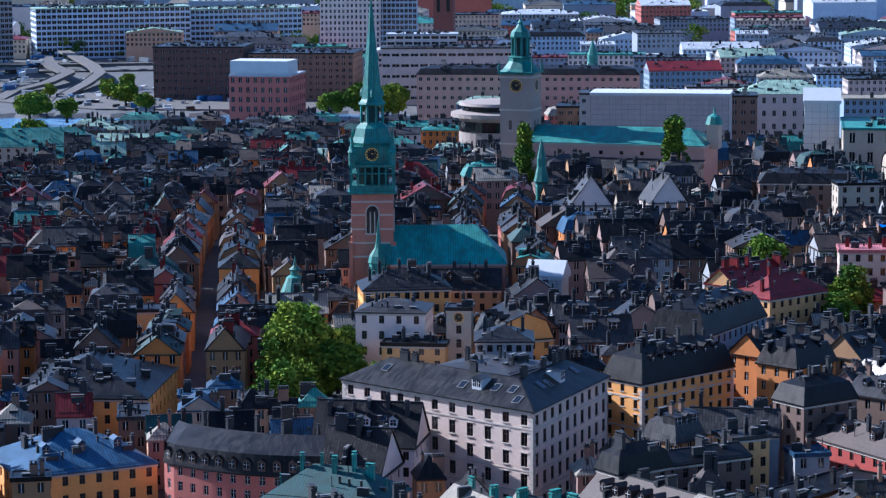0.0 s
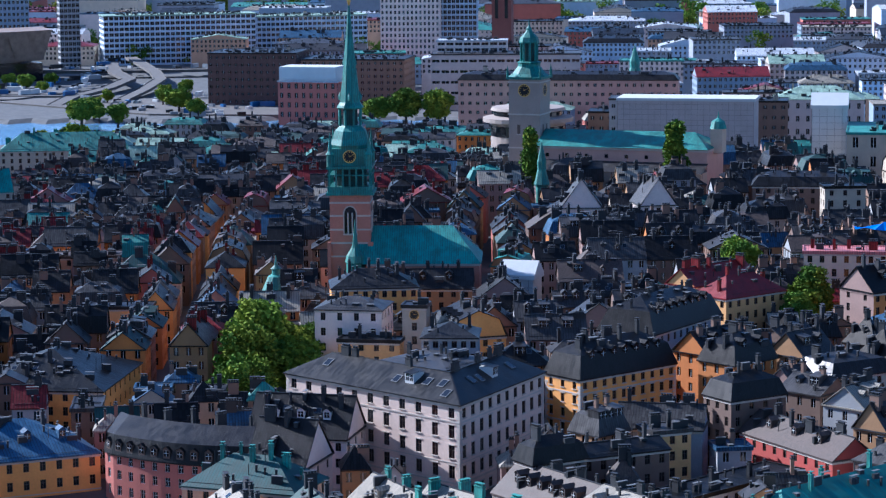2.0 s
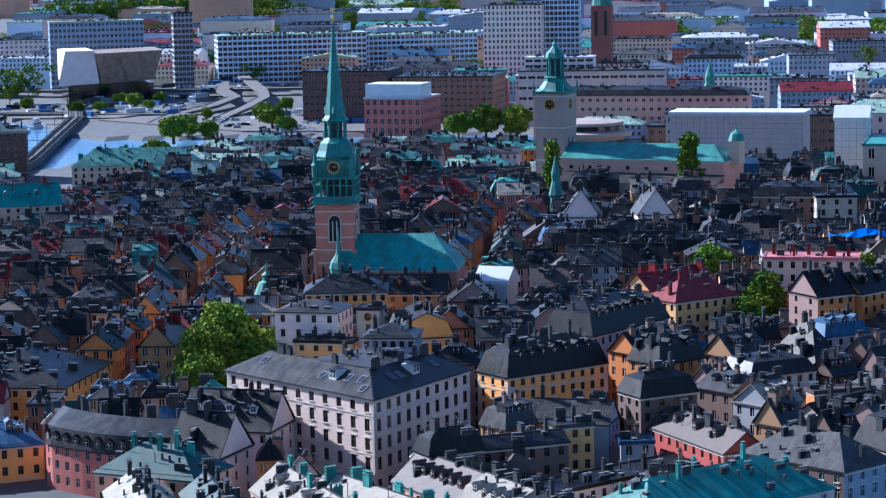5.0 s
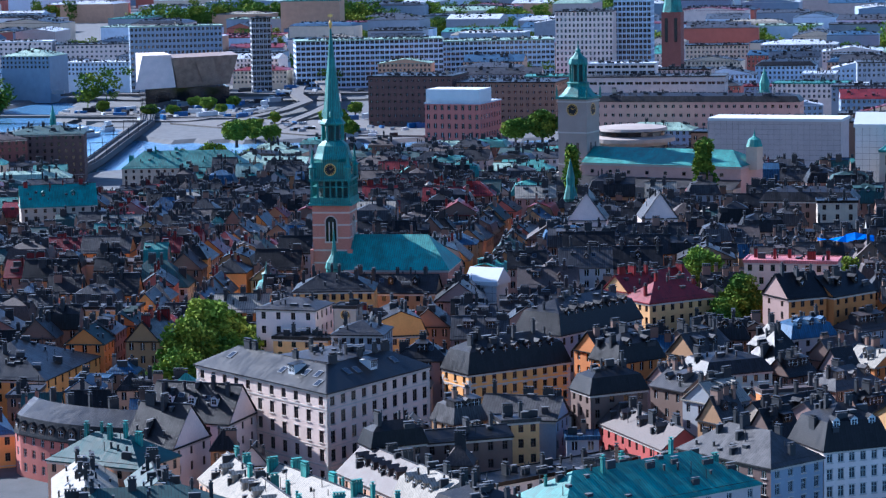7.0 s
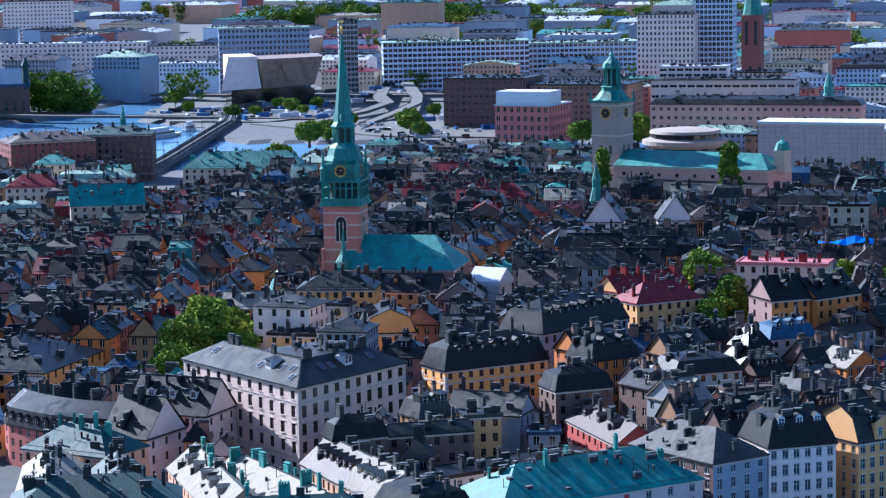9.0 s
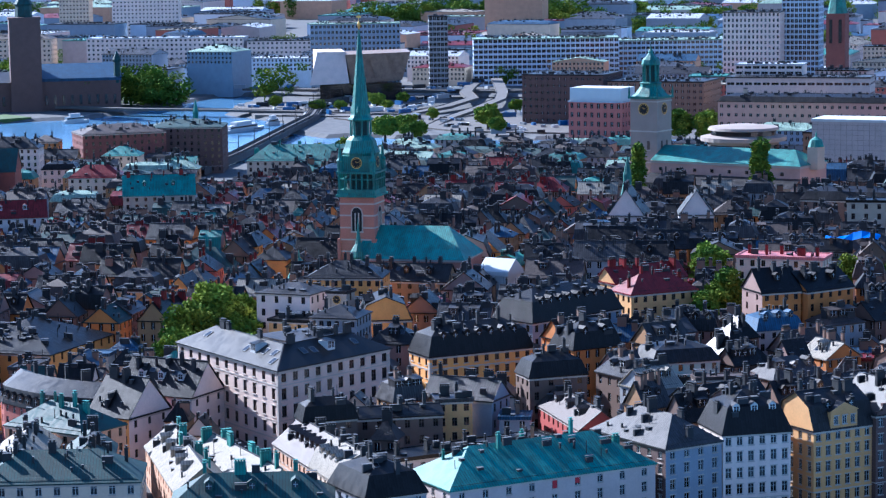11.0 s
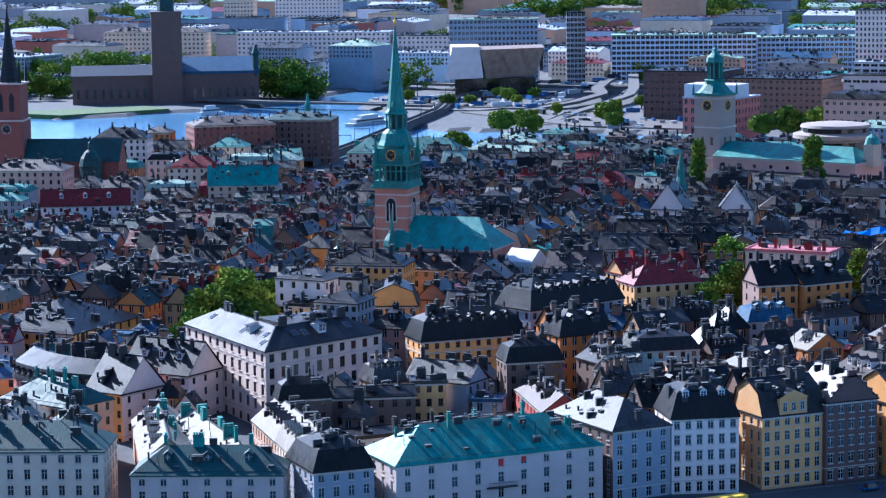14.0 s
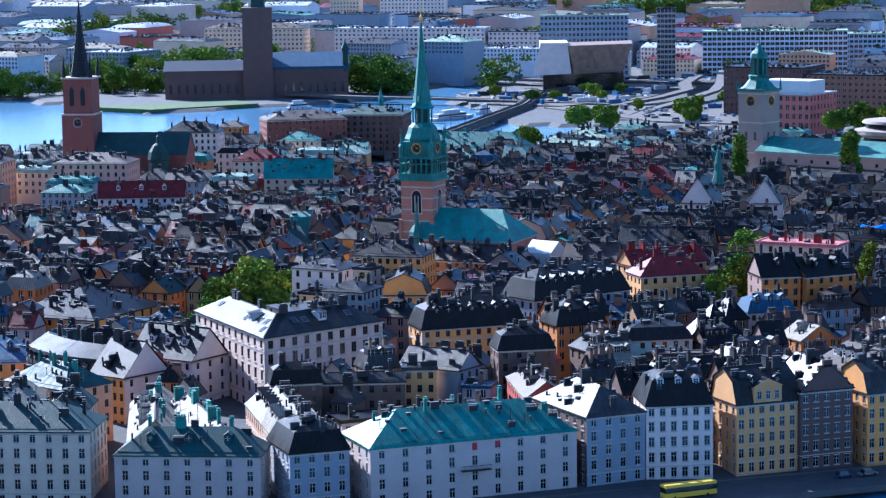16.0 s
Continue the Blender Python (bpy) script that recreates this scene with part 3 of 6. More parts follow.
def tree(x, y, base, height, width, seed, label, tall=False, leaf=0, name="tree", group=""):
    r = random.Random(seed)
    top = root(name, x, y, base, r.uniform(0, 360), label, "tree", group)
    s = Shape()
    th = height * (0.45 if not tall else 0.8)
    s.frustum((0, 0), 7, [(-0.8, width * 0.05 + 0.2), (th * 0.4, width * 0.035 + 0.14), (th, 0.08)], 0)
    for k in range(5):
        a = k * 1.26 + r.uniform(-0.4, 0.4)
        z0, rr = th * (0.4 + 0.1 * k), width * 0.3
        p, q = Vector((0, 0, z0)), Vector((math.cos(a) * rr, math.sin(a) * rr, z0 + height * 0.22))
        for sx, sy in ((0.09, 0), (0, 0.09)):
            s.poly([(p.x - sx, p.y - sy, p.z), (p.x + sx, p.y + sy, p.z), (q.x + sx * 0.4, q.y + sy * 0.4, q.z), (q.x - sx * 0.4, q.y - sy * 0.4, q.z)])
    part("trunk", s, [BARK], top)
    c = Shape()
    n = int(min(70, 16 + width * height / 4.5))
    for k in range(n):
        if tall:
            f = (k + 0.5) / n
            z = height * (0.12 + 0.86 * f)
            rad = width * 0.5 * (math.sin(math.pi * min(1, 0.15 + f * 0.85)) ** 0.7) * 0.6
            a = r.uniform(0, 6.28)
            pos = Vector((math.cos(a) * rad * r.uniform(0.1, 0.9), math.sin(a) * rad * r.uniform(0.1, 0.9), z))
            size = width * r.uniform(0.26, 0.38)
        else:
            d = Vector((r.gauss(0, 1), r.gauss(0, 1), r.gauss(0, 1))).normalized()
            q = r.uniform(0.45, 0.98)
            pos = Vector((d.x * width * 0.40 * q, d.y * width * 0.40 * q, height * (0.60 + 0.32 * d.z * q)))
            size = width * r.uniform(0.11, 0.19) + 0.25
        base_shape = leaf_clump_mesh(None, 1.0, r.randrange(6))
        mi = r.choice((0, 0, 1, 2))
        for f in base_shape.f:
            c.poly([(pos.x + base_shape.v[i][0] * size, pos.y + base_shape.v[i][1] * size, pos.z + base_shape.v[i][2] * size) for i in f], mi)
    order = [LEAF[leaf], LEAF[(leaf + 1) % 3], LEAF[(leaf + 2) % 3]]
    part("crown", c, order, top)
    return top


# ---- German church: brick tower with a copper spire, and the hipped copper roof of its nave ----
def tower_box(s, h, z0, z1, mi=0):
    s.box(-h, -h, z0, h, h, z1, mi, "d")


def clock_face(parent, cx, cy, z, r, ang, rim=GOLD):
    s = Shape()
    pts = [(r * math.cos(2 * math.pi * k / 24), 0, r * math.sin(2 * math.pi * k / 24)) for k in range(24)]
    s.poly([(p[0], -0.06, p[2]) for p in pts], 0)
    for k in range(24):
        a, b = pts[k], pts[(k + 1) % 24]
        s.poly([(a[0], -0.10, a[2]), (b[0], -0.10, b[2]), (b[0] * 0.9, -0.10, b[2] * 0.9), (a[0] * 0.9, -0.10, a[2] * 0.9)], 1)
    for k in range(12):
        c, q = math.cos(k * math.pi / 6), math.sin(k * math.pi / 6)
        i, o, t = r * 0.66, r * 0.84, r * 0.045
        s.poly([(c * i - q * t, -0.11, q * i + c * t), (c * i + q * t, -0.11, q * i - c * t), (c * o + q * t, -0.11, q * o - c * t), (c * o - q * t, -0.11, q * o + c * t)], 1)
    for a, ln in ((1.9, 0.5), (0.4, 0.75)):
        c, q, t = math.cos(a), math.sin(a), r * 0.04
        s.poly([(-q * t, -0.13, c * t), (q * t, -0.13, -c * t), (c * r * ln, -0.13, q * r * ln)], 1)
    ob = part("clock", s, [IRON, rim], parent, "round dark clock face with gilded hands")
    ob.matrix_local = Matrix.Translation((cx, cy, z)) @ Matrix.Rotation(radians(ang), 4, "Z")
    return ob


def german_church():
    x, y, g = 2.6, 0.6, 9.0
    reserve(x - 9, y - 1, -44, 44, 13)
    reserve(x - 9, y - 10, -44, 44, 12)
    top = root("church", x, y, 0, -44, "brick church with tall green copper spire and copper nave roof", "church")
    b, h = Shape(), 5.25
    tower_box(b, h, g - 4, 46.2)
    for z in (30.0, 33.5, 37.0, 40.6, 44.0):
        b.box(-h - 0.06, -h - 0.06, z, h + 0.06, h + 0.06, z + 0.45, 1)
    for a in (-1, 1):
        for c in (-1, 1):
            b.box(a * h - 0.7, c * h - 0.7, g - 4, a * h + 0.25 * a + 0.45, c * h + 0.25 * c + 0.45, 34.0, 0, "d")
    part("tower", b, [WALL["brick rose"], TRIM], top, "rose brick tower with pale stone bands")
    for k, (dx, dy, an) in enumerate(((0, -h, 0), (-h, 0, -90), (h, 0, 90), (0, h, 180))):
        s = Shape()
        s.poly([(-1.6, -0.1, 0)] + [(1.6, -0.1, 0)] + [(1.6 * math.cos(t), -0.1, 5.2 + 1.8 * math.sin(t)) for t in np.linspace(0, math.pi, 9)], 0)
        for xx in (-1.65, -0.55, 0.55, 1.65):
            s.box(xx - 0.14, -0.25, 0, xx + 0.14, 0, 5.4, 1)
        for t in np.linspace(0, math.pi, 10)[:-1]:
            p, q = (1.5 * math.cos(t), 5.2 + 1.8 * math.sin(t)), (1.5 * math.cos(t + 0.35), 5.2 + 1.8 * math.sin(t + 0.35))
            s.poly([(p[0], -0.25, p[1]), (q[0], -0.25, q[1]), (q[0] * 1.25, -0.25, q[1] + 0.3 * math.sin(t)), (p[0] * 1.25, -0.25, p[1] + 0.3 * math.sin(t))], 1)
        s.box(-1.9, -0.35, -0.4, 1.9, 0, 0, 1)
        w = part("window", s, [GLASS, TRIM], top, "tall gothic belfry window with stone tracery")
        w.matrix_local = Matrix.Translation((dx, dy, 36.2)) @ Matrix.Rotation(radians(an), 4, "Z")
    c = Shape()
    c.box(-h - 0.9, -h - 0.9, 46.2, h + 0.9, h + 0.9, 46.9)
    c.box(-h - 0.5, -h - 0.5, 46.9, h + 0.5, h + 0.5, 48.4)
    part("gallery", c, [COPPER], top, "green copper cornice and gallery")
    r8 = math.pi / 8
    d = Shape()
    d.frustum((0, 0), 8, [(48.4, 4.4), (53.0, 4.4)], 0, r8)
    d.box(-5.9, -5.9, 53.0, 5.9, 5.9, 53.7, 1)
    d.box(-5.7, -5.7, 51.2, 5.7, 5.7, 51.5, 1)
    for k in range(-3, 4):
        for sx, sy in ((k * 1.75, -5.4), (k * 1.75, 5.4), (-5.4, k * 1.75), (5.4, k * 1.75)):
            q = Shape()
            q.box(sx - 0.22, sy - 0.22, 48.4, sx + 0.22, sy + 0.22, 53.0)
            part("arcade_post", q, [COPPER], top)
    part("arcade", d, [DCOPPER, COPPER], top, "dark open arcade with copper posts")
    e = Shape()
    e.box(-4.9, -4.9, 53.7, 4.9, 4.9, 58.2)
    e.frustum((0, 0), 8, [(58.2, 5.3), (59.0, 5.6), (60.5, 4.9), (62.6, 4.3), (63.6, 3.2), (64.0, 2.9)], 0, r8)
    part("clock_stage", e, [COPPER], top, "flared green copper hood")
    for a in (-1, 1):
        for cc in (-1, 1):
            p = Shape()
            p.frustum((a * 5.0, cc * 5.0), 8, [(53.7, 0.9), (56.5, 0.9), (56.8, 1.15), (57.6, 0.6), (62.5, 0.06)], 0)
            part("pinnacle", p, [COPPER], top)
    for dx, dy, an in ((0, -4.95, 0), (-4.95, 0, -90), (4.95, 0, 90), (0, 4.95, 180)):
        clock_face(top, dx, dy, 56.2, 1.65, an)
    l = Shape()
    l.frustum((0, 0), 8, [(64.0, 2.0), (68.4, 2.0)], 0, r8)
    for k in range(8):
        a = k * math.pi / 4 + r8
        l.frustum((2.9 * math.cos(a), 2.9 * math.sin(a)), 6, [(64.0, 0.32), (68.4, 0.28)], 1)
    l.frustum((0, 0), 8, [(68.2, 3.3), (68.6, 3.7), (69.1, 3.5)], 1, r8)
    part("lantern", l, [DCOPPER, COPPER], top, "open copper lantern with columns")
    s = Shape()
    s.frustum((0, 0), 8, [(69.1, 3.3), (70.0, 2.75), (72.5, 2.5), (84, 1.25), (95.0, 0.22)], 0, r8)
    for k in range(4):
        a = k * math.pi / 2
        s.frustum((2.55 * math.cos(a), 2.55 * math.sin(a)), 4, [(70.5, 0.5), (71.6, 0.5), (72.8, 0.02)], 0)
        s.frustum((1.55 * math.cos(a), 1.55 * math.sin(a)), 4, [(79.5, 0.3), (80.4, 0.3), (81.4, 0.02)], 0)
    part("spire", s, [COPPER], top, "slender green copper spire")
    v = Shape()
    v.frustum((0, 0), 8, [(94.6, 0.12), (96.0, 0.5), (96.6, 0.5), (97.2, 0.08), (99.2, 0.05)], 0)
    v.box(-0.7, -0.04, 98.2, 0.7, 0.04, 98.8)
    part("vane", v, [GOLD], top, "gilded ball and weather vane")
    # nave, along the local x axis
    n = Shape()
    x0, x1, hw, ez, rz = 4.5, 33.5, 10.6, 29.0, 37.6
    n.box(x0, -hw, g - 4, x1, hw, ez - 0.6, 0)
    n.box(x0, -hw - 0.25, ez - 0.6, x1 + 0.25, hw + 0.25, ez, 1)
    part("nave", n, [WALL["brick rose"], TRIM], top, "rose brick nave wall under the roof")
    f = Shape()
    a, bb = (x0 - 2.0, 0, rz), (x1 - 7.2, 0, rz)
    q = [(x0 - 4, -hw - 0.5, ez), (x1 + 0.5, -hw - 0.5, ez), (x1 + 0.5, hw + 0.5, ez), (x0 - 4, hw + 0.5, ez)]
    f.poly([q[0], q[1], bb, a])
    f.poly([q[2], q[3], a, bb])
    f.poly([q[1], q[2], bb])
    f.poly([q[3], q[0], a])
    part("roof", f, [COPPER], top, "steep hipped green copper roof")
    t = Shape()
    t.frustum((1.5, -9.2), 8, [(g - 2, 2.4), (29.0, 2.4), (29.3, 2.7), (31.0, 2.3), (33.0, 1.0), (34.0, 0.7), (40.5, 0.05)], 0)
    part("stair_turret", t, [COPPER], top, "small copper-capped stair turret")


# ---- cathedral with its plain tower and copper cap ----
def cathedral():
    x, y, g = 187.5, 127.0, 13.0
    top = root("cathedral", x, y, 0, -62, "pale plastered cathedral tower with copper cap beside long green roof", "church")
    reserve(x - 8, y + 4, -62, 90, 24)
    reserve(x - 12, y - 8, -62, 90, 22)
    b, h = Shape(), 5.6
    tower_box(b, h, g - 4, 59.8)
    for z in (36.0, 47.5, 58.6):
        b.box(-h - 0.25, -h - 0.25, z, h + 0.25, h + 0.25, z + 0.5, 1)
    part("tower", b, [WALL["stone"], TRIM], top, "dull sand plastered tower")
    for dx, dy, an in ((0, -h, 0), (-h, 0, -90), (h, 0, 90)):
        clock_face(top, dx * 1.0, dy * 1.0, 56.0, 2.2, an)
        for off in (-2.0, 2.0):
            s = Shape()
            s.box(-0.55, -0.12, 0, 0.55, 0.1, 3.2, 0)
            s.box(-0.8, -0.2, -0.3, 0.8, 0.1, 0, 1)
            w = part("louvre", s, [FRAME_D, TRIM], top)
            w.matrix_local = Matrix.Translation((dx, dy, 41.0)) @ Matrix.Rotation(radians(an), 4, "Z") @ Matrix.Translation((off, 0, 0))
    c = Shape()
    c.box(-h - 0.7, -h - 0.7, 59.8, h + 0.7, h + 0.7, 60.6)
    c.frustum((0, 0), 8, [(60.6, 7.2), (61.6, 5.8), (64.0, 3.9), (65.0, 3.9), (65.4, 4.3), (65.8, 3.4)], 0, math.pi / 8)
    part("cap", c, [COPPER], top, "curved green copper hood")
    l = Shape()
    l.frustum((0, 0), 8, [(65.8, 2.1), (72.0, 2.1)], 0, math.pi / 8)
    for k in range(8):
        an = k * math.pi / 4 + math.pi / 8
        l.frustum((2.8 * math.cos(an), 2.8 * math.sin(an)), 6, [(65.8, 0.4), (72.0, 0.4)], 1)
    l.frustum((0, 0), 8, [(72.0, 3.4), (72.5, 3.5), (74.0, 3.1), (75.5, 1.5), (76.5, 0.9), (77.0, 1.0), (78.0, 0.3), (80.5, 0.05)], 1, math.pi / 8)
    part("lantern", l, [DCOPPER, COPPER], top, "columned green copper lantern")
    for a in (-1, 1):
        for q in (-1, 1):
            p = Shape()
            p.frustum((a * 5.9, q * 5.9), 6, [(60.6, 0.45), (62.3, 0.45), (64.6, 0.03)], 0)
            part("pinnacle", p, [COPPER], top)
    n = Shape()
    n.box(5.9, -11, g - 4, 66, 11, 37.7)
    n.box(5.9, -11.4, 36.9, 66.3, 11.4, 37.6, 1)
    part("nave", n, [WALL["pink"], TRIM], top, "pink plastered nave wall")
    for k in range(8):
        s = Shape()
        s.box(-0.6, -0.1, 0, 0.6, 0.1, 1.2, 0)
        w = part("window", s, [GLASS], top)
        w.matrix_local = Matrix.Translation((10 + k * 7, -11.05, 34.2))
    f = Shape()
    f.poly([(5.9, -11.8, 37.8), (66.5, -11.8, 37.8), (59, 0, 42.6), (5.9, 0, 42.6)])
    f.poly([(66.5, 11.8, 37.8), (5.9, 11.8, 37.8), (5.9, 0, 42.6), (59, 0, 42.6)])
    f.poly([(66.5, -11.8, 37.8), (66.5, 11.8, 37.8), (59, 0, 42.6)])
    part("roof", f, [COPPER], top, "long green copper roof")
    a = Shape()
    a.box(5.9, -19.5, g - 4, 66, -11, 30.5)
    a.poly([(5.5, -19.9, 30.5), (66.4, -19.9, 30.5), (66.4, -10.9, 33.2), (5.5, -10.9, 33.2)], 1)
    part("aisle", a, [WALL["sand"], ROOF["grey sheet-metal"]], top, "lower aisle with grey lean-to roof")
    t = Shape()
    t.box(65, -3, 36, 69, 3, 44)
    t.frustum((67, 0), 10, [(44, 3.0), (46.5, 2.2), (47.6, 0.4), (50, 0.05)], 1)
    part("gable_turret", t, [WALL["sand"], COPPER], top, "arched gable turret with copper cap")


def abbey_church():
    """The brick church on the islet with its openwork iron spire."""
    x, y = -4.5, 440.0
    reserve(x - 10, y - 10, -29, 70, 26)
    top = root("abbey_church", x, y, 0, -29, "red brick church tower with black cast-iron openwork spire", "church")
    b, h = Shape(), 7.6
    tower_box(b, h, 0, 38)
    tower_box(b, h - 0.8, 38, 55)
    b.box(-h - 0.2, -h - 0.2, 37.5, h + 0.2, h + 0.2, 38.2, 1)
    b.box(-h, -h, 54.4, h, h, 55.2, 1)
    part("tower", b, [WALL["brick red"], TRIM], top, "red brick tower")
    for dx, dy, an in ((0, -h + 0.8, 0), (-h + 0.8, 0, -90)):
        for off in (-2.6, 2.6):
            s = Shape()
            s.poly([(-1.1, -0.1, 0), (1.1, -0.1, 0), (1.1, -0.1, 7), (0, -0.1, 9), (-1.1, -0.1, 7)])
            w = part("window", s, [GLASS], top)
            w.matrix_local = Matrix.Translation((dx, dy, 42)) @ Matrix.Rotation(radians(an), 4, "Z") @ Matrix.Translation((off, 0, 0))
        clock_face(top, dx * h / (h - 0.8), dy * h / (h - 0.8), 34, 2.2, an, TRIM)
    s = Shape()
    s.frustum((0, 0), 8, [(55.2, 5.0), (62, 3.7), (76, 1.7), (91, 0.1)], 0)
    for k in range(7):
        z, r = 57 + k * 4.4, 4.85 - k * 0.6
        s.frustum((0, 0), 8, [(z, r + 0.25), (z + 0.5, r + 0.25)], 0)
    part("spire", s, [IRON], top, "black cast-iron spire")
    for a in (-1, 1):
        for c in (-1, 1):
            p = Shape()
            p.frustum((a * 6.4, c * 6.4), 6, [(55.2, 1.0), (58, 0.9), (66, 0.05)], 0)
            part("pinnacle", p, [IRON], top)
    n = Shape()
    n.box(7.6, -8.5, 0, 52, 8.5, 19)
    n.poly([(7.6, -9, 19), (52.5, -9, 19), (52.5, 0, 29), (7.6, 0, 29)], 1)
    n.poly([(52.5, 9, 19), (7.6, 9, 19), (7.6, 0, 29), (52.5, 0, 29)], 1)
    n.poly([(52.2, -8.5, 19), (52.2, 8.5, 19), (52.2, 0, 28.6)], 0)
    part("nave", n, [WALL["brick red"], ROOF["dark green copper"]], top, "brick nave with dark metal roof")
    d = Shape()
    d.frustum((40, -13), 12, [(0, 5), (17, 5), (17.4, 5.4), (21, 4.6), (24, 2.6), (25, 1.2), (28, 1.0), (29, 0.1)], 0)
    part("chapel_dome", d, [DCOPPER], top, "domed chapel with dark copper roof")


def city_hall():
    x, y, ang = 251.0, 998.0, -17
    reserve(x - 75, y - 20, ang, 150, 70)
    top = root("city_hall", x, y, 0, ang, "massive dark red brick hall with tall square tower", "hall")
    b = Shape()
    b.box(-10.5, -10.5, -2, 10.5, 10.5, 66, 0, "d")
    b.box(-11, -11, 64.5, 11, 11, 66.2, 0)
    b.frustum((0, 0), 8, [(66, 6), (74, 5.5), (75, 6.5), (79, 4), (82, 2.5), (90, 2.2), (95, 0.2)], 1)
    part("tower", b, [WALL["brick brown"], DCOPPER], top, "dark brick tower with copper lantern")
    n = Shape()
    n.box(-66, -6, -2, 64, 44, 22)
    part("hall", n, [WALL["brick brown"]], top, "long dark brick wing")
    for k in range(22):
        s = Shape()
        s.box(-0.9, -0.15, 0, 0.9, 0.2, 6.5)
        xx = -62 + k * 5.8
        if abs(xx) > 12:
            w = part("window", s, [GLASS], top)
            w.matrix_local = Matrix.Translation((xx, -6, 6))
    f = Shape()
    f.poly([(-67, -7, 22), (-10, -7, 22), (-10, 19, 28), (-67, 19, 28)], 0)
    f.poly([(-10, 45, 22), (-67, 45, 22), (-67, 19, 28), (-10, 19, 28)], 0)
    f.poly([(10, -7, 24), (65, -7, 24), (65, 19, 33), (10, 19, 33)], 1)
    f.poly([(65, 45, 24), (10, 45, 24), (10, 19, 33), (65, 19, 33)], 1)
    f.poly([(65, -7, 24), (65, 45, 24), (65, 19, 33)], 1)
    f.box(10, -6.5, 22, 64.5, 44.5, 24, 1)
    part("roof", f, [ROOF["grey sheet-metal"], ROOF["blue-grey sheet-metal"]], top, "pale and dark sheet-metal roofs")
    t = Shape()
    t.frustum((62, -4), 8, [(20, 2.5), (34, 2.2), (36, 3), (42, 0.2)], 0)
    part("turret", t, [DCOPPER], top)


german_church()
cathedral()
abbey_church()
city_hall()


# ---- the waterfront row ----
H1 = dict(base=1.5, style=3, win=(1.3, 2.15))
house(-181.8, -195.3, -26, 32, 17, 18.6, 5.0, "hip", "cream", "dark green copper", cols=9, side=5, floors=5, chimneys=6, tone="dark", **H1,
      label="cream plastered quayside house with dark green hipped roof")
house(-158.2, -145.4, -63, 22, 14, 19.6, 5.0, "hip", "peach", "dark green copper", base=3, cols=7, side=4, chimneys=7, tone="copper", label="peach courtyard house with green copper hipped roof")
house(-173.6, -179.4, -26, 12, 27, 18.0, 4.2, "gable_v", "peach", "pale zinc", base=3, cols=0, side=9, chimneys=7, sky=3, tone="dark",
      label="peach wing with pale metal roof behind quayside house")
house(-158.5, -181.5, -24, 10, 19, 17.5, 4.0, "gable_v", "cream", "dark green copper", base=3, cols=0, side=7, chimneys=5, sky=1,
      label="cream wing with dark green roof behind quayside house")
house(-149.1, -215.1, -26.5, 31.4, 13, 14.3, 5.0, "hip", "pale grey", "dark green copper", cols=7, side=3, floors=4, chimneys=3, dormers=3, tone="copper", **H1,
      label="pale plastered quayside house with dark green hipped roof")
house(-143.2, -203.2, -15, 12, 47, 14.0, 5.0, "gable_v", "peach", "pale zinc", base=2, cols=0, side=12, chimneys=6, sky=0, dormers=5, tone="copper",
      label="peach courtyard wing with pale metal roof and dormers")
house(-130.0, -214.0, -4, 10.0, 43, 14.2, 4.6, "gable_v", "white", "pale zinc", base=2, cols=0, side=11, chimneys=7, dormers=0, tone="copper",
      label="white courtyard wing with pale roof and copper chimneys")
house(-115.1, -231.2, -1.5, 13.2, 17, 14.7, 6.2, "mansard", "pale blue", "black sheet-metal", cols=4, side=5, floors=4, chimneys=3, dormers=0, sky=1, **H1,
      label="pale blue quayside corner house with black mansard roof")
house(-113.0, -213.9, -8, 12.0, 16.6, 14.5, 5.6, "gambrel_v", "cream", "pale zinc", base=2, cols=0, side=6, chimneys=3, dormers=4, style=1,
      label="cream alley house with grey gambrel roof and dormers")
house(-110.5, -197.0, -8, 12.5, 26, 14.2, 5.4, "gable_v", "peach", "brown tiled", base=3, cols=0, side=9, chimneys=4, dormers=6, style=1,
      label="peach alley house with brown roof and row of dormers")
house(-98.2, -234.5, 0, 48, 19, 14.9, 6.2, "hip", "pale grey", "green copper", cols=9, side=4, floors=4, chimneys=5, tone="copper", **H1,
      label="long pale grey quayside palace with green copper hipped roof")
house(-48.0, -235.0, 3.5, 14.6, 26, 17.6, 5.4, "hip", "pale blue", "grey sheet-metal", cols=4, side=7, floors=5, chimneys=5, left_wall="brick brown", **H1,
      label="pale blue quayside house with grey metal hipped roof")
house(-33.2, -234.2, -14, 15.1, 14, 18.8, 8.0, "mansard", "white", "black sheet-metal", cols=6, side=3, floors=5, chimneys=4, dormers=3, **H1,
      label="white quayside house with black mansard and white dormers")
house(-12.8, -238.2, 0, 15.4, 12.5, 18.0, 7.6, "gambrel_u", "yellow", "dark grey sheet-metal", cols=6, side=4, floors=5, chimneys=4, dormers=2, **H1,
      label="yellow quayside house with grey gambrel roof")
house(2.7, -239.4, 0, 13.4, 14, 20.0, 6.5, "gable_v", "brick brown", "dark grey sheet-metal", cols=5, side=3, floors=5, chimneys=3, **H1,
      label="dark brick quayside house with stepped street gable")
house(19.0, -241.0, 2, 13, 12, 18.5, 7.0, "gambrel_u", "ochre", "grey sheet-metal", cols=5, side=4, floors=5, chimneys=3, **H1,
      label="ochre quayside house with gambrel roof")
house(33.0, -241.0, 2, 14, 13, 19.0, 5.0, "hip", "cream", "black sheet-metal", cols=5, side=3, floors=5, chimneys=3, **H1)
